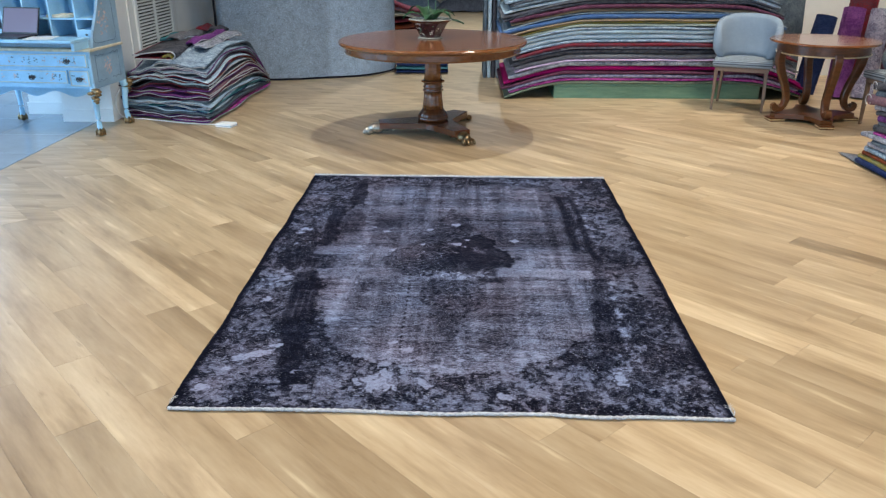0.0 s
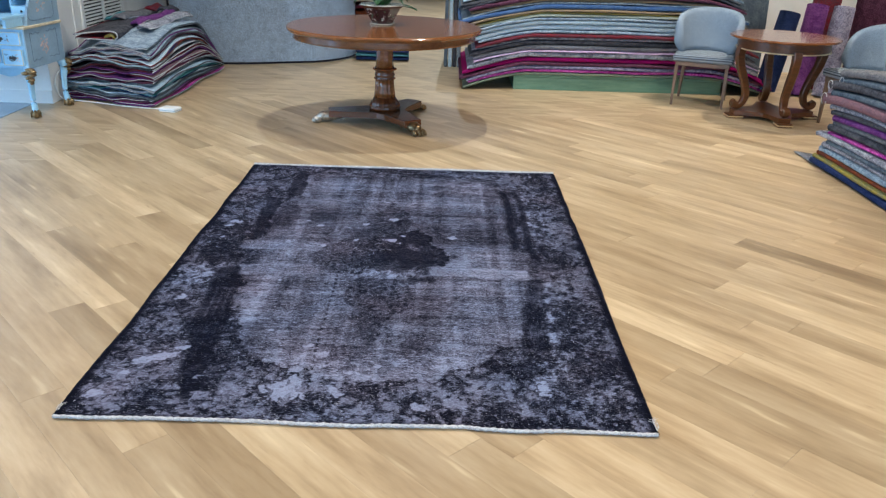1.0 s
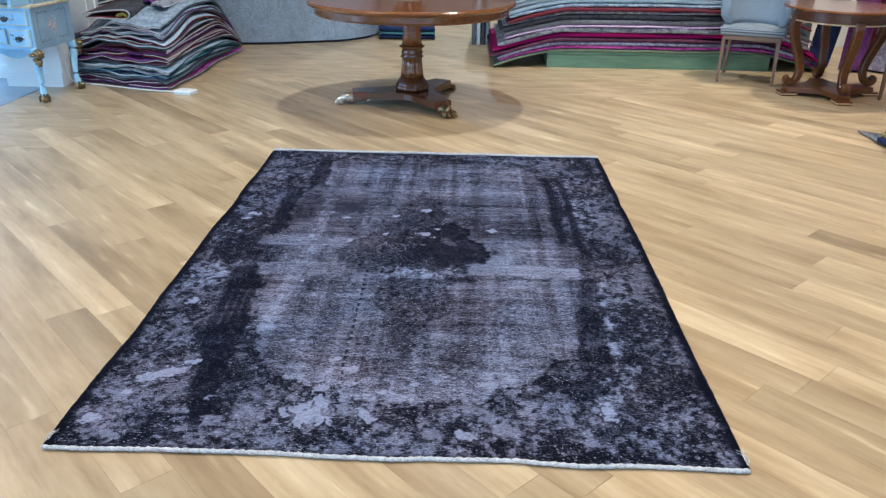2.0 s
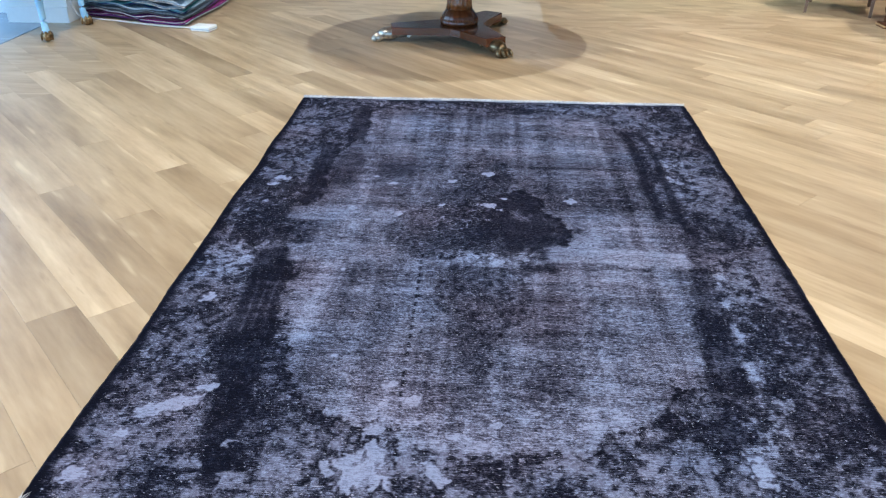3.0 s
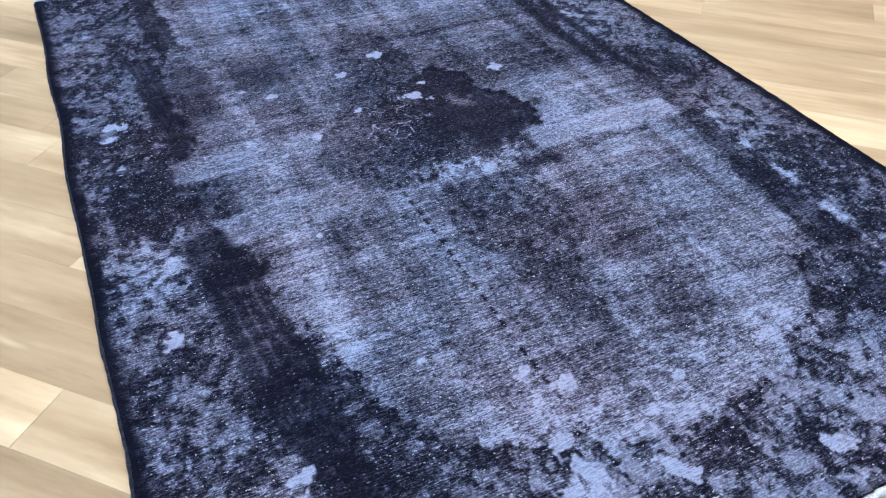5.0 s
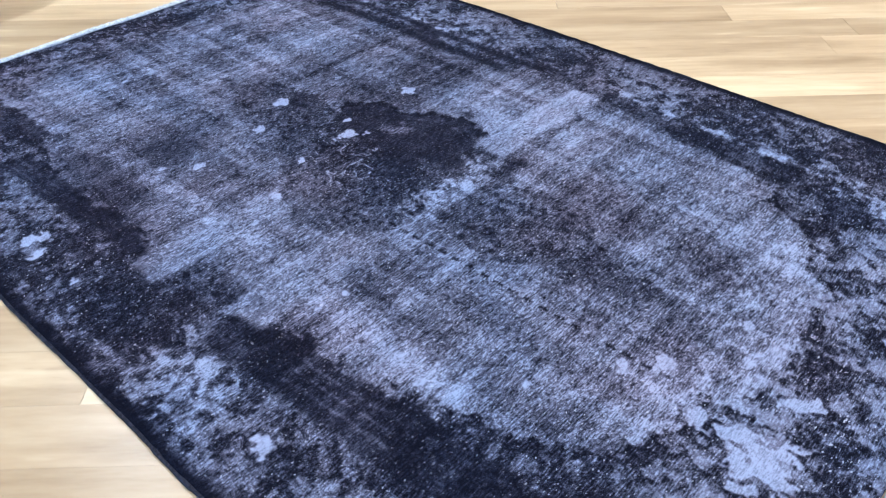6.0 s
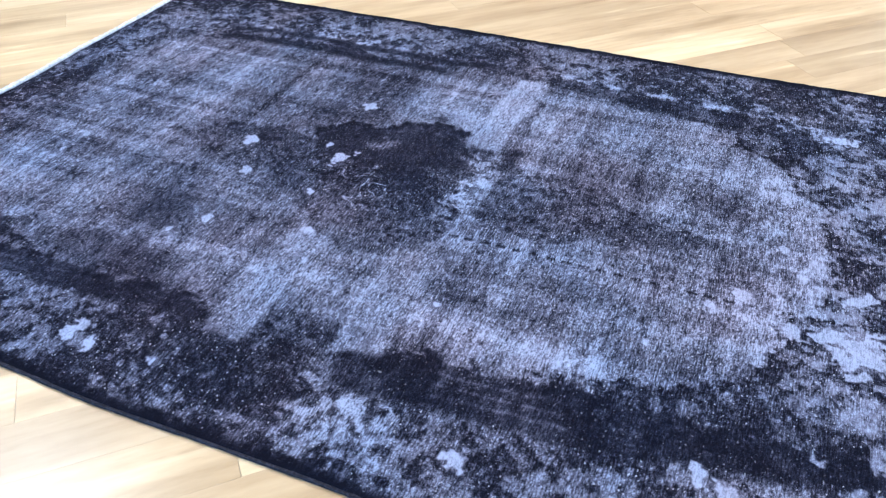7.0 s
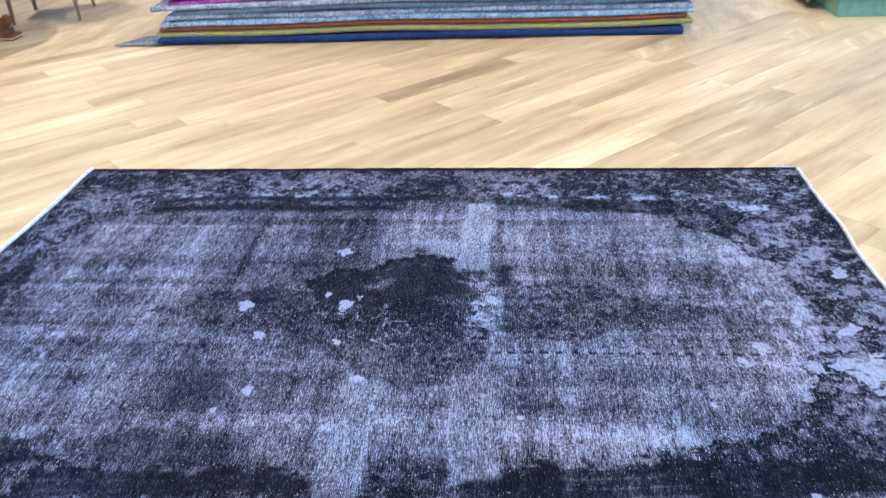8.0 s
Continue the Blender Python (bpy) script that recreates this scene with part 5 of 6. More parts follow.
    for k in range(40):
        a, r = rnd.uniform(0, 6.28), rnd.random() ** 0.6
        yy, zz = 0.25 + 0.08 * r * math.cos(a), 0.90 + 0.14 * r * math.sin(a)
        bmesh.ops.create_icosphere(bm, subdivisions=1, radius=1, matrix=pose(x1 + 0.0005, yy, zz) @ Matrix.Diagonal((0.0012, rnd.uniform(0.005, 0.013), rnd.uniform(0.005, 0.013), 1)))
    tagged(part("painted_bouquet", bm, FLORAL, d, "painted rose bouquet"), kind="stuff")
    part("painted_scroll", sweep(bmesh.new(), smooth_path([(x1 + 0.0005, 0.08, 0.84), (x1 + 0.0005, 0.07, 0.76), (x1 + 0.0005, 0.13, 0.735), (x1 + 0.0005, 0.3, 0.735), (x1 + 0.0005, 0.41, 0.75), (x1 + 0.0005, 0.415, 0.9), (x1 + 0.0005, 0.41, 1.05)], 5), 0.004, 5), SCROLL, d, "dark blue painted scroll")
    part("case_back", boxed(x0 + 0.023, y1 - 0.016, zu, x1 - 0.023, y1, zh), BLUE_PAINT, d)
    part("case_top", boxed(x0 - 0.01, y1 - dt - 0.012, zh, x1 + 0.01, y1, zh + 0.022, bevel=0.005), BLUE_PAINT, d)
    part("writing_leaf", boxed(x0 + 0.03, -0.20, zt + 0.085, x1 - 0.03, 0.075, zt + 0.106, bevel=0.004), BLUE_PAINT, d, "open cream-edged writing leaf")
    part("inner_floor", boxed(x0 + 0.023, 0.04, zt + 0.024, x1 - 0.023, y1 - 0.017, zt + 0.084), BLUE_SHADE, d)
    for k, xx in enumerate((x0 + 0.2, x0 + 0.40, x1 - 0.42, x1 - 0.2)):
        part("divider", boxed(xx, 0.18, zt + 0.0845, xx + 0.012, y1 - 0.018, zh - 0.005), BLUE_PAINT, d)
    part("inner_shelf", boxed(x0 + 0.024, 0.19, 0.905, x1 - 0.024, y1 - 0.019, 0.917), BLUE_PAINT, d)
    for xa, xb in ((x1 - 0.185, x1 - 0.026), (x0 + 0.026, x0 + 0.195)):
        dr = part("inner_drawer", boxed(xa, 0.17, zt + 0.085, xb, y1 - 0.02, zt + 0.150, bevel=0.003), BLUE_PAINT, d)
        bm = bmesh.new()
        bmesh.ops.create_icosphere(bm, subdivisions=2, radius=0.009, matrix=pose((xa + xb) / 2, 0.163, zt + 0.112))
        part("knob", bm, IRON, dr, "small dark knob")
    for sx in (x0 + 0.03, x1 - 0.055):
        part("loper", boxed(sx, -0.17, zt + 0.024, sx + 0.026, 0.038, zt + 0.084, bevel=0.003), BLUE_PAINT, d, "pull-out leaf support")
    # cabriole legs
    for lx, ly, gilt in ((x1 - 0.035, y0 + 0.03, True), (x1 - 0.035, y1 - 0.035, True), (x0 + 0.035, y0 + 0.03, True), (x0 + 0.035, y1 - 0.035, False)):
        sx, sy = (1 if lx > -0.4 else -1), (-1 if ly < 0.2 else 1)
        o = Vector((sx, sy, 0)) * 0.022
        path = smooth_path([(lx, ly, zb + 0.01), (lx + o.x * 0.9, ly + o.y * 0.9, zb - 0.05), (lx + o.x * 0.5, ly + o.y * 0.5, zb - 0.14), (lx + o.x * 0.3, ly + o.y * 0.3, 0.12), (lx + o.x * 0.6, ly + o.y * 0.6, 0.055)], 5)
        leg = part("leg", sweep(bmesh.new(), path, [0.030, 0.031, 0.032, 0.033, 0.033, 0.033, 0.034, 0.031, 0.028, 0.026, 0.024, 0.022, 0.021, 0.02, 0.02, 0.02, 0.021, 0.022, 0.023, 0.024, 0.025], 12), BLUE_PAINT, d, "pale blue cabriole leg", True)
        bm = bmesh.new()
        bmesh.ops.create_uvsphere(bm, u_segments=14, v_segments=10, radius=0.032, matrix=pose(lx + o.x * 0.8, ly + o.y * 0.8, 0.032))
        for k in range(5):
            a = 2 * math.pi * k / 5
            sweep(bm, [(lx + o.x * 0.8 + 0.018 * math.cos(a), ly + o.y * 0.8 + 0.018 * math.sin(a), 0.066), (lx + o.x * 0.8 + 0.034 * math.cos(a), ly + o.y * 0.8 + 0.034 * math.sin(a), 0.045), (lx + o.x * 0.8 + 0.036 * math.cos(a), ly + o.y * 0.8 + 0.036 * math.sin(a), 0.010)], [0.008, 0.010, 0.006], 6)
        part("claw_foot", bm, GILT, leg, "tarnished gilt claw-and-ball foot", True)
        bm = bmesh.new()
        for k in range(9):
            bmesh.ops.create_icosphere(bm, subdivisions=1, radius=1, matrix=pose(lx + o.x * 1.5 + 0.034 * math.sin(k * 2.4) * (1 - k / 11), ly + o.y * 1.7 + 0.010 * math.cos(k * 1.7), zb - 0.006 - 0.012 * k) @ Matrix.Diagonal((0.044 - 0.0032 * k, 0.036 - 0.0016 * k, 0.018, 1)))
        part("acanthus_knee", bm, GILT, leg, "gilt acanthus carving", True)
    m = d.matrix_world
    lp = thing("laptop", m @ pose(-0.62, -0.02, zt + 0.107, 0, 0, -6), "open dark laptop on the writing leaf", "laptop")
    part("base", boxed(-0.17, -0.11, 0, 0.17, 0.11, 0.014, bevel=0.004), BLACK, lp)
    sm, st, sb = nodes_of("lit_laptop_screen", 0.2)
    sb.inputs["Base Color"].default_value = (0.05, 0.05, 0.07, 1)
    sb.inputs["Emission Color"].default_value, sb.inputs["Emission Strength"].default_value = (0.36, 0.33, 0.55, 1), 0.36
    lid = part("lid", boxed(-0.17, 0.0, 0.0, 0.17, 0.010, 0.215, bevel=0.003, m=pose(0, 0.11, 0.012, -20)), BLACK, lp)
    part("screen", boxed(-0.155, -0.002, 0.014, 0.160, -0.0005, 0.205, m=pose(0, 0.11, 0.012, -20)), sm, lid, "pale violet lit screen")
    pp = thing("paper_sheet", m @ pose(-0.33, -0.06, zt + 0.107, 0, 0, 12), "white paper sheets on the writing leaf", "paper")
    for k in range(3):
        part("sheet", boxed(-0.105, -0.11, 0.0016 * k, 0.105, 0.11, 0.0016 * k + 0.001, m=pose(0, 0, 0, 0, 0, 5 * k)), WHITE, pp)
    bk = thing("book", m @ pose(-0.33, 0.30, 0.918, 0, 0, 0), "thin tan books lying on the inner shelf", "book")
    part("cover", boxed(-0.10, -0.09, 0.0, 0.10, 0.09, 0.022, bevel=0.003), CREAM, bk)
    return d


bureau()

# power adapter and its cable on the floor
ad = thing("power_adapter", pose(-2.05, 6.735, 0, 0, 0, -14), "white power adapter lying on the floor", "adapter")
part("case", boxed(-0.075, -0.055, 0, 0.075, 0.055, 0.034, bevel=0.008, seg=3), WHITE, ad)
part("band", boxed(-0.0755, -0.0555, 0.013, 0.0755, 0.0555, 0.017), BLUE_SHADE, ad, "grey-blue seam")
inv = ad.matrix_world.inverted()
part("cable", sweep(bmesh.new(), smooth_path([inv @ Vector(q) for q in ((-2.12, 6.745, 0.012), (-2.4, 6.82, 0.007), (-2.75, 6.945, 0.007), (-2.98, 7.02, 0.008), (-3.06, 6.99, 0.03), (-3.085, 6.96, 0.10), (-3.08, 6.95, 0.20), (-3.05, 7.0, 0.27))], 8), 0.0055, 8), CORD, ad, "white power cable", True)


# ---- upholstered chair ----
def tub_chair(m, label):
    c = thing("armchair", m, label, "chair", "upholstered chairs at the side table")
    stripe, t, b = nodes_of("striped_grey_blue_twill", 0.9)
    v = mapped(t, (1, 1, 1))
    w = node(t, "ShaderNodeTexWave", Scale=20.0, Distortion=0.6, Detail=1.0)
    w.bands_direction = "DIAGONAL"
    t.links.new(mapped(t, (0, 1.4, 1.4)), w.inputs["Vector"])
    f = maths(t, "ADD", maths(t, "MULTIPLY", w.outputs[1], 0.6), maths(t, "MULTIPLY", noise_of(t, v, 300, 2), 0.4))
    t.links.new(ramp(t, f, [(0.38, (0.05, 0.065, 0.085)), (0.58, (0.25, 0.29, 0.34))]), b.inputs["Base Color"])
    bumped(t, b, f, 0.3)
    part("seat", boxed(-0.265, -0.255, 0.405, 0.265, 0.23, 0.470, bevel=0.022, seg=4), stripe, c, "striped grey-blue seat cushion", True)
    part("seat_frame", boxed(-0.235, -0.235, 0.365, 0.235, 0.215, 0.404, bevel=0.004), CHAIR_LEG, c)
    bm = bmesh.new()
    inner, outer = [], []
    nA, nZ = 26, 9
    grid = {}
    for side, r0 in ((0, 0.222), (1, 0.278)):
        for i in range(nA + 1):
            a = radians(-14 + 208 * i / nA)
            mid = max(0.0, math.sin(math.pi * i / nA))
            for j in range(nZ + 1):
                s = j / nZ
                top = 0.63 + 0.225 * mid ** 0.5
                z = 0.47 + (top - 0.47) * s
                lean = 0.07 * s * mid
                r = r0 * (0.86 + 0.14 * min(1.0, 2.2 * s)) + lean + (0.018 * math.sin(math.pi * s) if side else -0.012 * math.sin(math.pi * s))
                if s == 1.0:
                    r += -0.010 if side else 0.010
                grid[side, i, j] = bm.verts.new((r * math.cos(a) * 1.0, -0.02 + r * math.sin(a) * 0.88, z))
    for i in range(nA):
        for j in range(nZ):
            bm.faces.new((grid[0, i, j], grid[0, i, j + 1], grid[0, i + 1, j + 1], grid[0, i + 1, j]))
            bm.faces.new((grid[1, i, j], grid[1, i + 1, j], grid[1, i + 1, j + 1], grid[1, i, j + 1]))
        for j in (0, nZ):
            bm.faces.new((grid[0, i, j], grid[0, i + 1, j], grid[1, i + 1, j], grid[1, i, j]))
    for i in (0, nA):
        for j in range(nZ):
            bm.faces.new((grid[0, i, j], grid[1, i, j], grid[1, i, j + 1], grid[0, i, j + 1]))
    part("backrest", bm, CHAIR_BLUE, c, "curved grey-blue upholstered backrest", True)
    for lx, ly in ((-0.225, -0.21), (0.215, -0.21), (-0.195, 0.19), (0.195, 0.19)):
        k = 1.10 if ly > 0 else 1.02
        path = [(lx, ly, 0.37), (lx * (1 + (k - 1) * 0.5), ly * (1 + (k - 1) * 0.5), 0.19), (lx * k, ly * (k + (0.12 if ly > 0 else 0)), 0.0)]
        part("leg", sweep(bmesh.new(), path, [0.021, 0.018, 0.013], 4, m=None), CHAIR_LEG, c, "tapered brown leg")
    return c


tub_chair(pose(2.655, 7.70, 0, 0, 0, -22), "grey-blue upholstered tub chair on tapered brown legs")
tub_chair(pose(3.74, 6.80, 0, 0, 0, -78), "grey-blue upholstered tub chair half hidden by a rug pile")


# ---- round side table with scroll legs ----
def side_table():
    SX, SY, SH = 3.125, 7.14, 0.703
    t = thing("side_table", pose(SX, SY, 0), "round amber walnut side table with four scrolled legs", "table")
    part("tabletop", lathe(bmesh.new(), [(0.36, SH - 0.022), (0.435, SH - 0.022), (0.445, SH - 0.015), (0.445, SH - 0.006), (0.438, SH)], 80), TABLE_WOOD, t)
    part("apron", lathe(bmesh.new(), [(0.33, SH - 0.105), (0.375, SH - 0.105), (0.375, SH - 0.022), (0.33, SH - 0.022)], 72), SIDE_WOOD, t)
    part("gilt_line", lathe(bmesh.new(), [(0.37, SH - 0.113), (0.384, SH - 0.111), (0.384, SH - 0.102), (0.37, SH - 0.100)], 72), GILT_LINE, t, "thin gilt bead under the apron", True)
    angs = [math.degrees(math.atan2(y - SY, x - SX)) for x, y in ((2.78, 7.12), (3.10, 6.75), (3.50, 7.16), (3.17, 7.52))]
    out = []
    for a in sorted(angs):
        for da, r in ((-8, 0.36), (8, 0.36), (30, 0.22), (45, 0.19), (60, 0.22)):
            out.append((r * math.cos(radians(a + da)), r * math.sin(radians(a + da))))
    part("plinth", plate(bmesh.new(), out, 0.032, 0.07, 0.005), SIDE_WOOD, t, "cross-shaped concave plinth")
    for a in angs:
        R = pose(0, 0, 0, 0, 0, a)
        path = smooth_path([(0.350, 0, SH - 0.095), (0.366, 0, 0.55), (0.345, 0, 0.45), (0.292, 0, 0.32), (0.262, 0, 0.215), (0.276, 0, 0.135), (0.318, 0, 0.098), (0.356, 0, 0.104), (0.366, 0, 0.132), (0.346, 0, 0.146)], 6)
        bm = bmesh.new()
        edges = []
        for i, p in enumerate(path):
            d = (path[min(i + 1, len(path) - 1)] - path[max(i - 1, 0)]).normalized()
            half, s = Vector((-d.z, 0, d.x)), i / (len(path) - 1)
            wide, deep = 0.038 - 0.020 * min(1, s * 1.25), 0.034 - 0.008 * s
            edges.append([bm.verts.new(p + half * wide * q + Vector((0, deep * y, 0))) for q, y in ((-1, -0.75), (-0.75, -1), (0.75, -1), (1, -0.75), (1, 0.75), (0.75, 1), (-0.75, 1), (-1, 0.75))])
        for e0, e1 in zip(edges, edges[1:]):
            for i in range(8):
                bm.faces.new((e0[i], e0[(i + 1) % 8], e1[(i + 1) % 8], e1[i]))
        bm.faces.new(edges[0])
        bm.faces.new(edges[-1][::-1])
        lathe(bm, [(0.001, -0.030), (0.026, -0.030), (0.029, -0.026), (0.029, 0.026), (0.026, 0.030), (0.001, 0.030)], 16, m=pose(0.350, 0, 0.118, 90, 0, 0))
        bmesh.ops.transform(bm, matrix=R, verts=bm.verts)
        part("leg", bm, SIDE_WOOD, t, "scrolled leg")
        foot = part("foot", boxed(0.27, -0.06, 0.0, 0.40, 0.06, 0.032, bevel=0.006, m=R), SIDE_WOOD, t)
        part("gilt_band", boxed(0.267, -0.063, 0.010, 0.403, 0.063, 0.021, m=R), GILT_LINE, foot, "gilt band")
    return t


side_table()


# ---- carpet rolls standing against the back ----
def standing_roll(x, y, r, h, kind, lean_x, lean_y, label, flat=1.0, rz=0.0):
    m = pose(x, y, 0.0, lean_x, lean_y, rz)
    c = thing("carpet_roll", m, label, "carpet roll", "standing carpet rolls")
    bm = bmesh.new()
    spiral = []
    turns, n = 3.2, 90
    for i in range(n):
        a = 2 * math.pi * turns * i / (n - 1)
        rr = r * (0.35 + 0.65 * i / (n - 1))
        spiral.append((rr * math.cos(a), rr * flat * math.sin(a)))
    lo = [bm.verts.new((px, py, 0.05 * 0)) for px, py in spiral]
    mid = [bm.verts.new((px * 1.03 + 0.004 * math.sin(k), py * 1.03, h * 0.5)) for k, (px, py) in enumerate(spiral)]
    hi = [bm.verts.new((px, py, h)) for px, py in spiral]
    for a, b in ((lo, mid), (mid, hi)):
        for i in range(n - 1):
            bm.faces.new((a[i], a[i + 1], b[i + 1], b[i]))
    bmesh.ops.solidify(bm, geom=bm.faces[:], thickness=0.014)
    part("roll", bm, wool(kind), c, smooth=True)
    ex, ey = spiral[-1]
    part("edge_cord", sweep(bmesh.new(), [(ex * 1.02, ey, 0.0), (ex * 1.05, ey, h * 0.5), (ex * 1.02, ey, h)], 0.008, 5), SELVEDGE, c, "pale overcast edge")
    return c


standing_roll(3.55, 8.42, 0.115, 0.80, "navy", -10, 13, "dark blue carpet roll leaning by the wall")
standing_roll(3.78, 8.20, 0.115, 0.89, "plum", -12, 9, "dark purple carpet roll standing by the wall")
standing_roll(4.03, 8.16, 0.110, 0.88, "purple grey", -12, 9, "grey-violet carpet roll standing by the wall")
standing_roll(4.66, 8.70, 0.22, 1.35, "dark maroon", -3, 2, "dark maroon carpet roll standing by the wall")
standing_roll(4.06, 8.66, 0.15, 0.98, "brick red", -4, 6, "red carpet roll standing behind the others")
standing_roll(3.43, 8.80, 0.20, 1.02, "slate", -3, 0, "dark grey patterned carpet standing folded by the wall", 0.35, 8)

# pink rug end hanging out beside the long pile
pk = thing("folded_rug", pose(0, 0, 0), "pink rug end sagging from the pile to the floor", "rug", "rugs of the long pile")
part("ply", sheet(bmesh.new(), [[(3.06 + 0.42 * i / 8, 8.06 + 0.5 * j / 4, 0.27 - 0.20 * (i / 8) ** 1.3) for j in range(5)] for i in range(9)], 0.03), wool("hot pink"), pk, smooth=True)

# second green platform with olive cloth, past the low pile
board(3.25, 4.6, 0.20, 1.41, 0.13, "green stained wooden platform beside the low pile")
ol = thing("olive_cloth", pose(0, 0, 0), "olive green cloth draped on the platform corner", "textile")
part("cloth", sheet(bmesh.new(), [[(3.45 + 0.5 * i / 8, 1.25 + 0.28 * j / 5, max(0.012, 0.155 - 0.9 * max(0, 0.28 * j / 5 - 0.17) + 0.012 * math.sin(i * 1.4 + j))) for j in range(6)] for i in range(9)], 0.02), wool("olive"), ol, smooth=True)

# ---- things in the room beyond ----
sp = thing("folded_rug", pose(-0.95, 10.9, 0, 0, 0, 8), "red striped rugs in a folded heap beyond the opening", "rug", "rugs beyond the opening")
for k, kind in enumerate(("brick red", "dusty rose", "brick red", "cream", "brick red", "dusty rose", "brick red", "rust", "brick red", "cream", "dusty rose", "brick red")):
    part("ply", sheet(bmesh.new(), [[(-0.42 + 0.8 * i / 8, -0.25 + 0.7 * j / 4, 0.03 + 0.066 * k + 0.03 * math.sin(i * 0.9 + k) - 0.10 * (i / 8) * k / 9) for j in range(5)] for i in range(9)], 0.055), wool(kind), sp, smooth=True)
bb = thing("folded_rug", pose(-0.50, 9.78, 0, 0, 0, 3), "dark teal-blue folded rug on the floor by the carpet", "rug", "rugs beyond the opening")
for k in range(3):
    part("ply", sheet(bmesh.new(), [[(-0.32 + 0.62 * i / 8, -0.2 + 0.45 * j / 4, 0.022 + 0.042 * k + 0.004 * math.sin(i + k)) for j in range(5)] for i in range(9)], 0.04), wool("teal" if k == 1 else "navy"), bb, smooth=True)
dp = thing("folded_rug", pose(0.12, 9.0, 0), "upright grey-blue folded rug ends beside the long pile", "rug", "rugs beyond the opening")
for k in range(4):
    part("ply", boxed(0.10 + 0.05 * k, 0.30, 0.0, 0.14 + 0.05 * k, 0.9, 1.15 + 0.04 * (k % 2), bevel=0.012), wool(("slate", "pale blue", "charcoal", "blue grey")[k]), dp)
for bx, by, s, kind in ((0.1, 18.3, 1.0, "charcoal"), (1.3, 17.9, 0.8, "tan"), (-1.1, 18.8, 0.8, "slate")):
    hp = thing("textile_heap", pose(bx, by, 0), f"{kind} heap of folded textiles on the far floor", "textile", "far textile heaps")
    rows = [[(s * (i / 10 - 0.5) * 1.5, s * (j / 8 - 0.5), 0.03 + s * 0.28 * abs(math.sin(math.pi * i / 10)) ** 0.6 * abs(math.sin(math.pi * j / 8)) ** 0.6 + 0.02 * math.sin(i * 2 + j)) for j in range(9)] for i in range(11)]
    part("cloth", sheet(bmesh.new(), rows, 0.04), wool(kind), hp, smooth=True)

# ---- ceiling downlights ----
glow, gt, gb = nodes_of("lamp_glass", 0.3)
gb.inputs["Emission Color"].default_value, gb.inputs["Emission Strength"].default_value = (1.0, 0.88, 0.7, 1), 6.0
for sx, sy, sp_, sw_ in SPOTS:
    dl = thing("ceiling_downlight", pose(sx, sy, CEIL), "white round recessed ceiling downlight", "lamp", "ceiling downlights")
    bm = bmesh.new()
    rings = [[bm.verts.new((r * math.cos(i * math.pi / 12), r * math.sin(i * math.pi / 12), z)) for i in range(24)] for r, z in ((0.11, 0.0), (0.11, -0.012), (0.085, -0.014), (0.085, 0.0))]
    for a, b in zip(rings, rings[1:]):
        for i in range(24):
            bm.faces.new((a[i], a[(i + 1) % 24], b[(i + 1) % 24], b[i]))
    part("rim", bm, WHITE, dl)
    part("lamp_glass", lathe(bmesh.new(), [(0.084, -0.006), (0.084, -0.002)], 24), glow, dl)

# ---- entrance tiles ----
tile_meshes = None
for i in range(7):
    for j in range(28):
        x, y = -3.256 - 0.6 * (i + 1), -3.8 + 0.6 * j
        if x < -7.6:
            continue
        if tile_meshes is None:
            first = part("tile", boxed(0.003, 0.003, -0.0095, 0.597, 0.597, 0.0, bevel=0.0015, seg=1), TILE, tile_floor)
            tile_meshes = first.data
            first.location = (x, y, 0)
        else:
            o = new("tile", tile_meshes)
            o.parent, o.location = tile_floor, (x, y, 0)

# ---- floor boards ----
PW, PO = 0.1458, -0.0056
ca, sa = math.cos(radians(-PLANK)), math.sin(radians(-PLANK))
AX, NX = Vector((ca, sa)), Vector((-sa, ca))    # along the boards, across them
# joints that can be told on the floor: row -> tone before the first, then (place along, tone after)
KNOWN = {4: (1.10, (-2.525, 0.80)), 5: (0.93, (-3.0, 0.98)), 6: (1.08, (-3.49, 0.97)), 27: (1.06, (-1.26, 0.98)), 7: (0.92, (-4.87, 0.97), (-3.96, 1.06), (-2.108, 0.84)), 9: (0.94, (-4.93, 1.12), (-3.103, 0.93)), 10: (1.0, (-4.115, 0.86)),
         11: (1.02, (-3.70, 0.88)), 12: (1.0, (-1.444, 0.82)), 13: (1.08, (-4.04, 0.86)), 15: (0.96, (-0.735, 0.97)), 17: (0.94, (-0.735, 1.04)), 24: (0.94, (-1.52, 1.12)), 26: (1.0, (-1.57, 0.95)),
         28: (1.0, (-1.733, 0.76)), 30: (0.95, (-2.45, 1.10))}
rnd = random.Random(77)
mesh_of = {}


def plank_mesh(length):
    key = round(length, 3)
    if key not in mesh_of:
        g = 0.0002
        bm = boxed(0.0005, g, -0.015, key - 0.0005, PW - g, 0.0)
        me = bpy.data.meshes.new("plank")
        bm.to_mesh(me)
        bm.free()
        me.materials.append(OAK)
        mesh_of[key] = me
    return mesh_of[key]


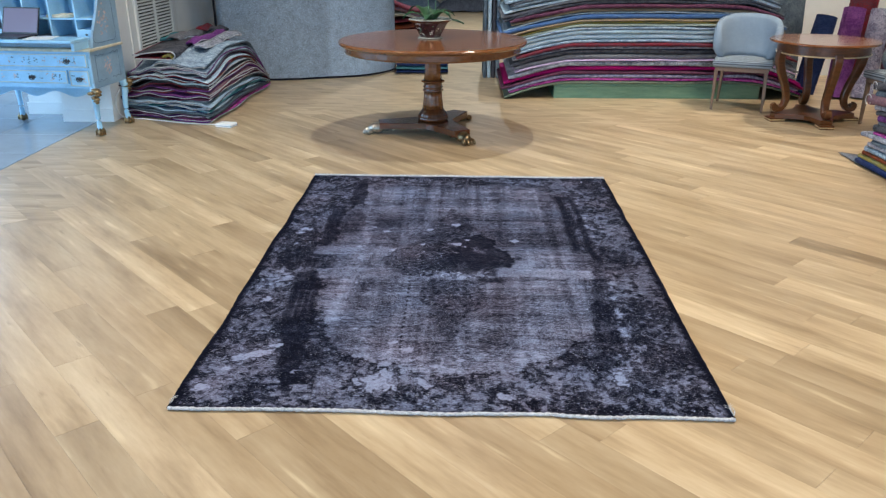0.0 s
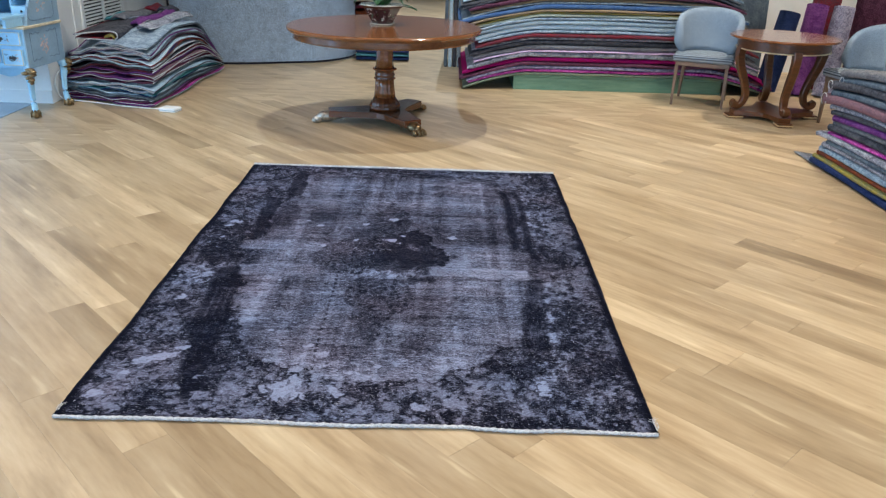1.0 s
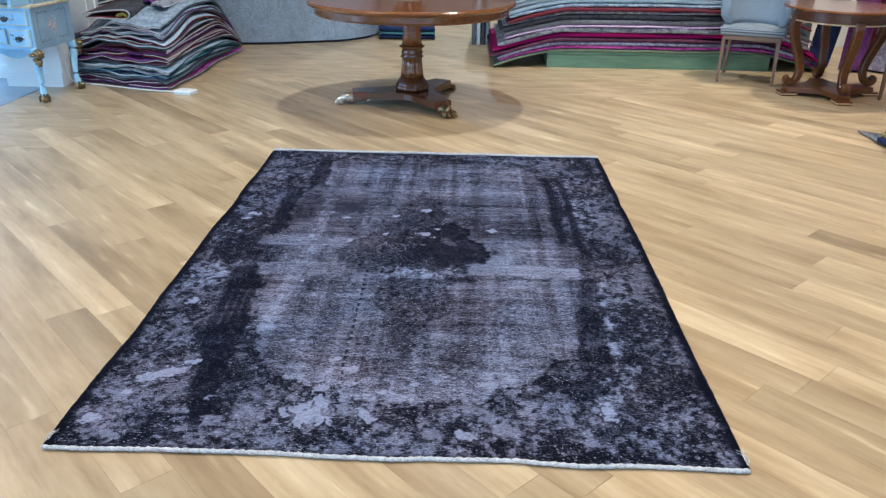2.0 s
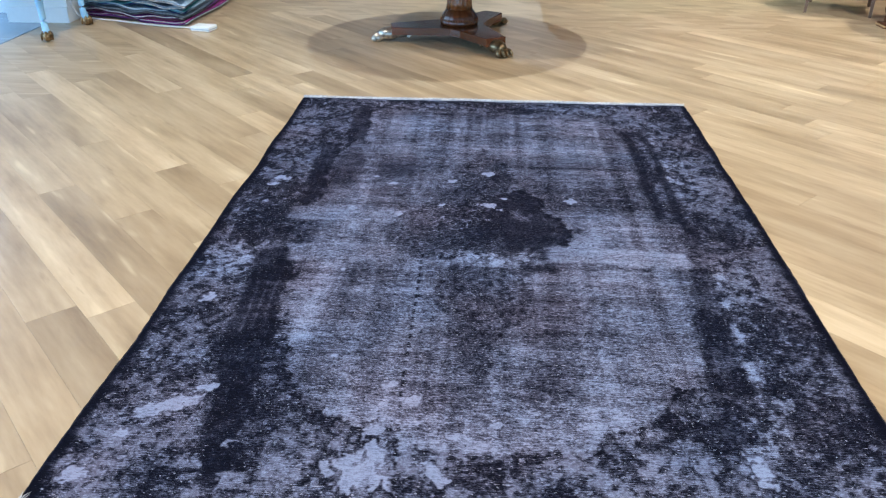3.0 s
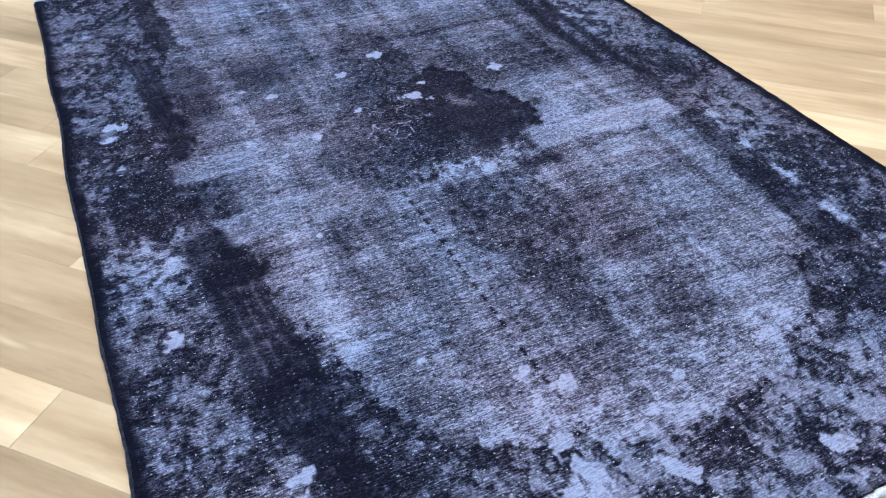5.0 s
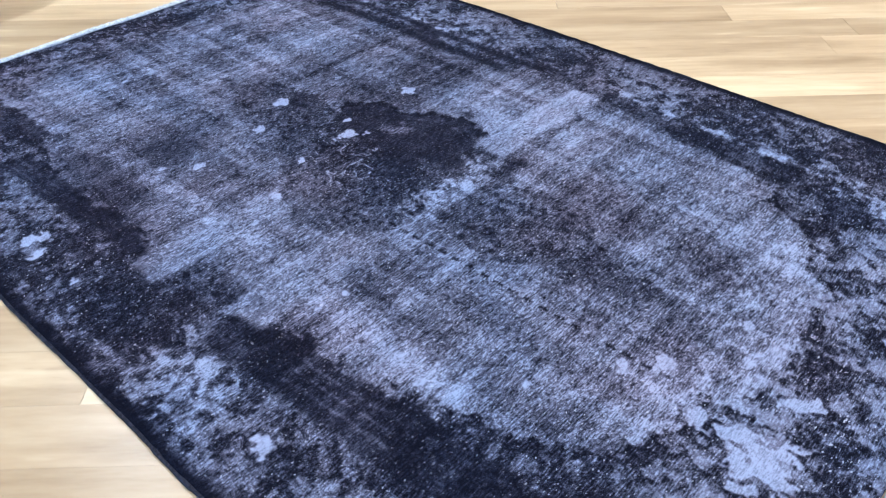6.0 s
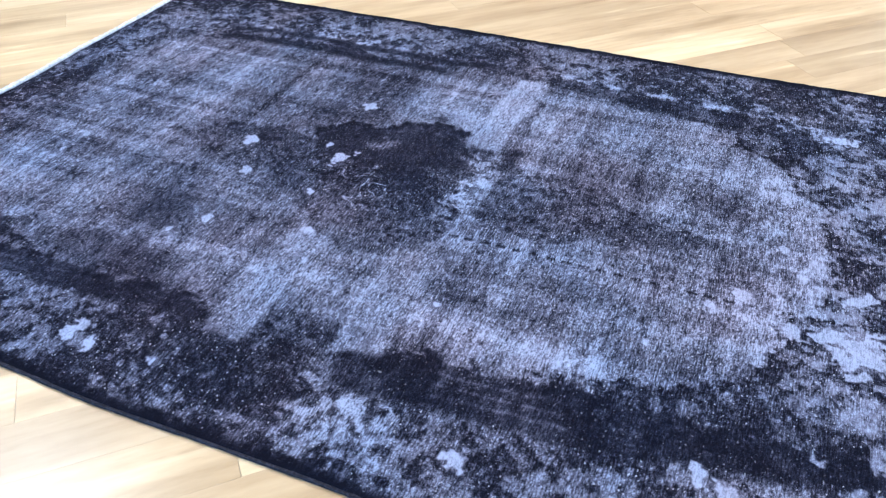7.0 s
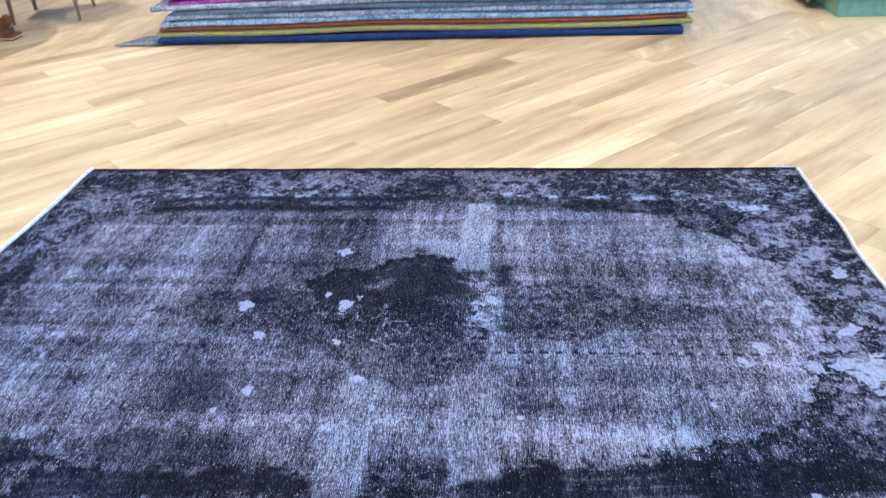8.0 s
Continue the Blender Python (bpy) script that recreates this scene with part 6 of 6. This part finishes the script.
LENGTHS = (0.9, 1.2, 1.5, 1.83, 1.83)
far_v, far_f = [], []
count = 0
for row in range(-38, 120):
    vlo = PO + PW * row
    known = KNOWN.get(row)
    marks = [m[0] for m in known[1:]] if known else [-3.0 + rnd.uniform(0, 1.9)]
    s = marks[0]
    tones = {round(m[0], 3): m[1] for m in known[1:]} if known else {}
    cuts = list(marks)
    while cuts[-1] < 10:
        cuts.append(cuts[-1] + rnd.choice(LENGTHS))
    back = [s]
    while back[-1] > -20:
        back.append(back[-1] - (1.9 if known and len(back) == 1 else rnd.choice(LENGTHS)))
    cuts = back[:0:-1] + cuts
    for a, b in zip(cuts, cuts[1:]):
        corners = [AX * p + NX * q for p in (a, b) for q in (vlo, vlo + PW)]
        if max(c.x for c in corners) < -3.25 or min(c.x for c in corners) > 7.4 or max(c.y for c in corners) < -3.4 or min(c.y for c in corners) > 21.8:
            continue
        mid = AX * ((a + b) / 2) + NX * (vlo + PW / 2)
        whole = min(c.x for c in corners) >= -3.25
        tone = rnd.choice((0.85, 0.92, 0.97, 1.0, 1.03, 1.07, 1.12))
        if known and abs(b - s) < 1e-6:
            tone = known[0]
        tone = 1 + 0.95 * (tones.get(round(a, 3), tone) - 1)
        if whole and -2.9 < mid.x < 3.0 and 0.9 < mid.y < 7.2 and count < 300:
            o = new("plank", plank_mesh(b - a))
            o.parent = floor
            o.matrix_basis = Matrix.Translation((*(AX * a + NX * vlo), 0)) @ pose(0, 0, 0, 0, 0, -PLANK)
            o.color = (tone, tone * (0.985 if tone < 0.95 else 1.0), tone * (0.97 if tone < 0.95 else 1.0), 1)
            count += 1
        else:
            # boards that meet the tiles are cut to the line x = -3.25
            poly = [AX * p + NX * q for p, q in ((a + 0.0005, vlo + 0.0002), (b - 0.0005, vlo + 0.0002), (b - 0.0005, vlo + PW - 0.0002), (a + 0.0005, vlo + PW - 0.0002))]
            if not whole:
                cut = []
                for p, q in zip(poly, poly[1:] + poly[:1]):
                    if p.x >= -3.248:
                        cut.append(p)
                    if (p.x + 3.248) * (q.x + 3.248) < 0:
                        f = (-3.248 - p.x) / (q.x - p.x)
                        cut.append(p + (q - p) * f)
                poly = cut
            if len(poly) < 3:
                continue
            n0, n = len(far_v), len(poly)
            far_v += [(p.x, p.y, 0.0) for p in poly] + [(p.x, p.y, -0.015) for p in poly]
            far_f.append(tuple(range(n0, n0 + n)))
            far_f += [(n0 + n + i, n0 + n + (i + 1) % n, n0 + (i + 1) % n, n0 + i) for i in range(n)]
me = bpy.data.meshes.new("planks")
me.from_pydata(far_v, [], far_f)
me.materials.append(OAK_FAR)
rest = new("planks", me)
rest.parent = floor
tagged(rest, kind="stuff")
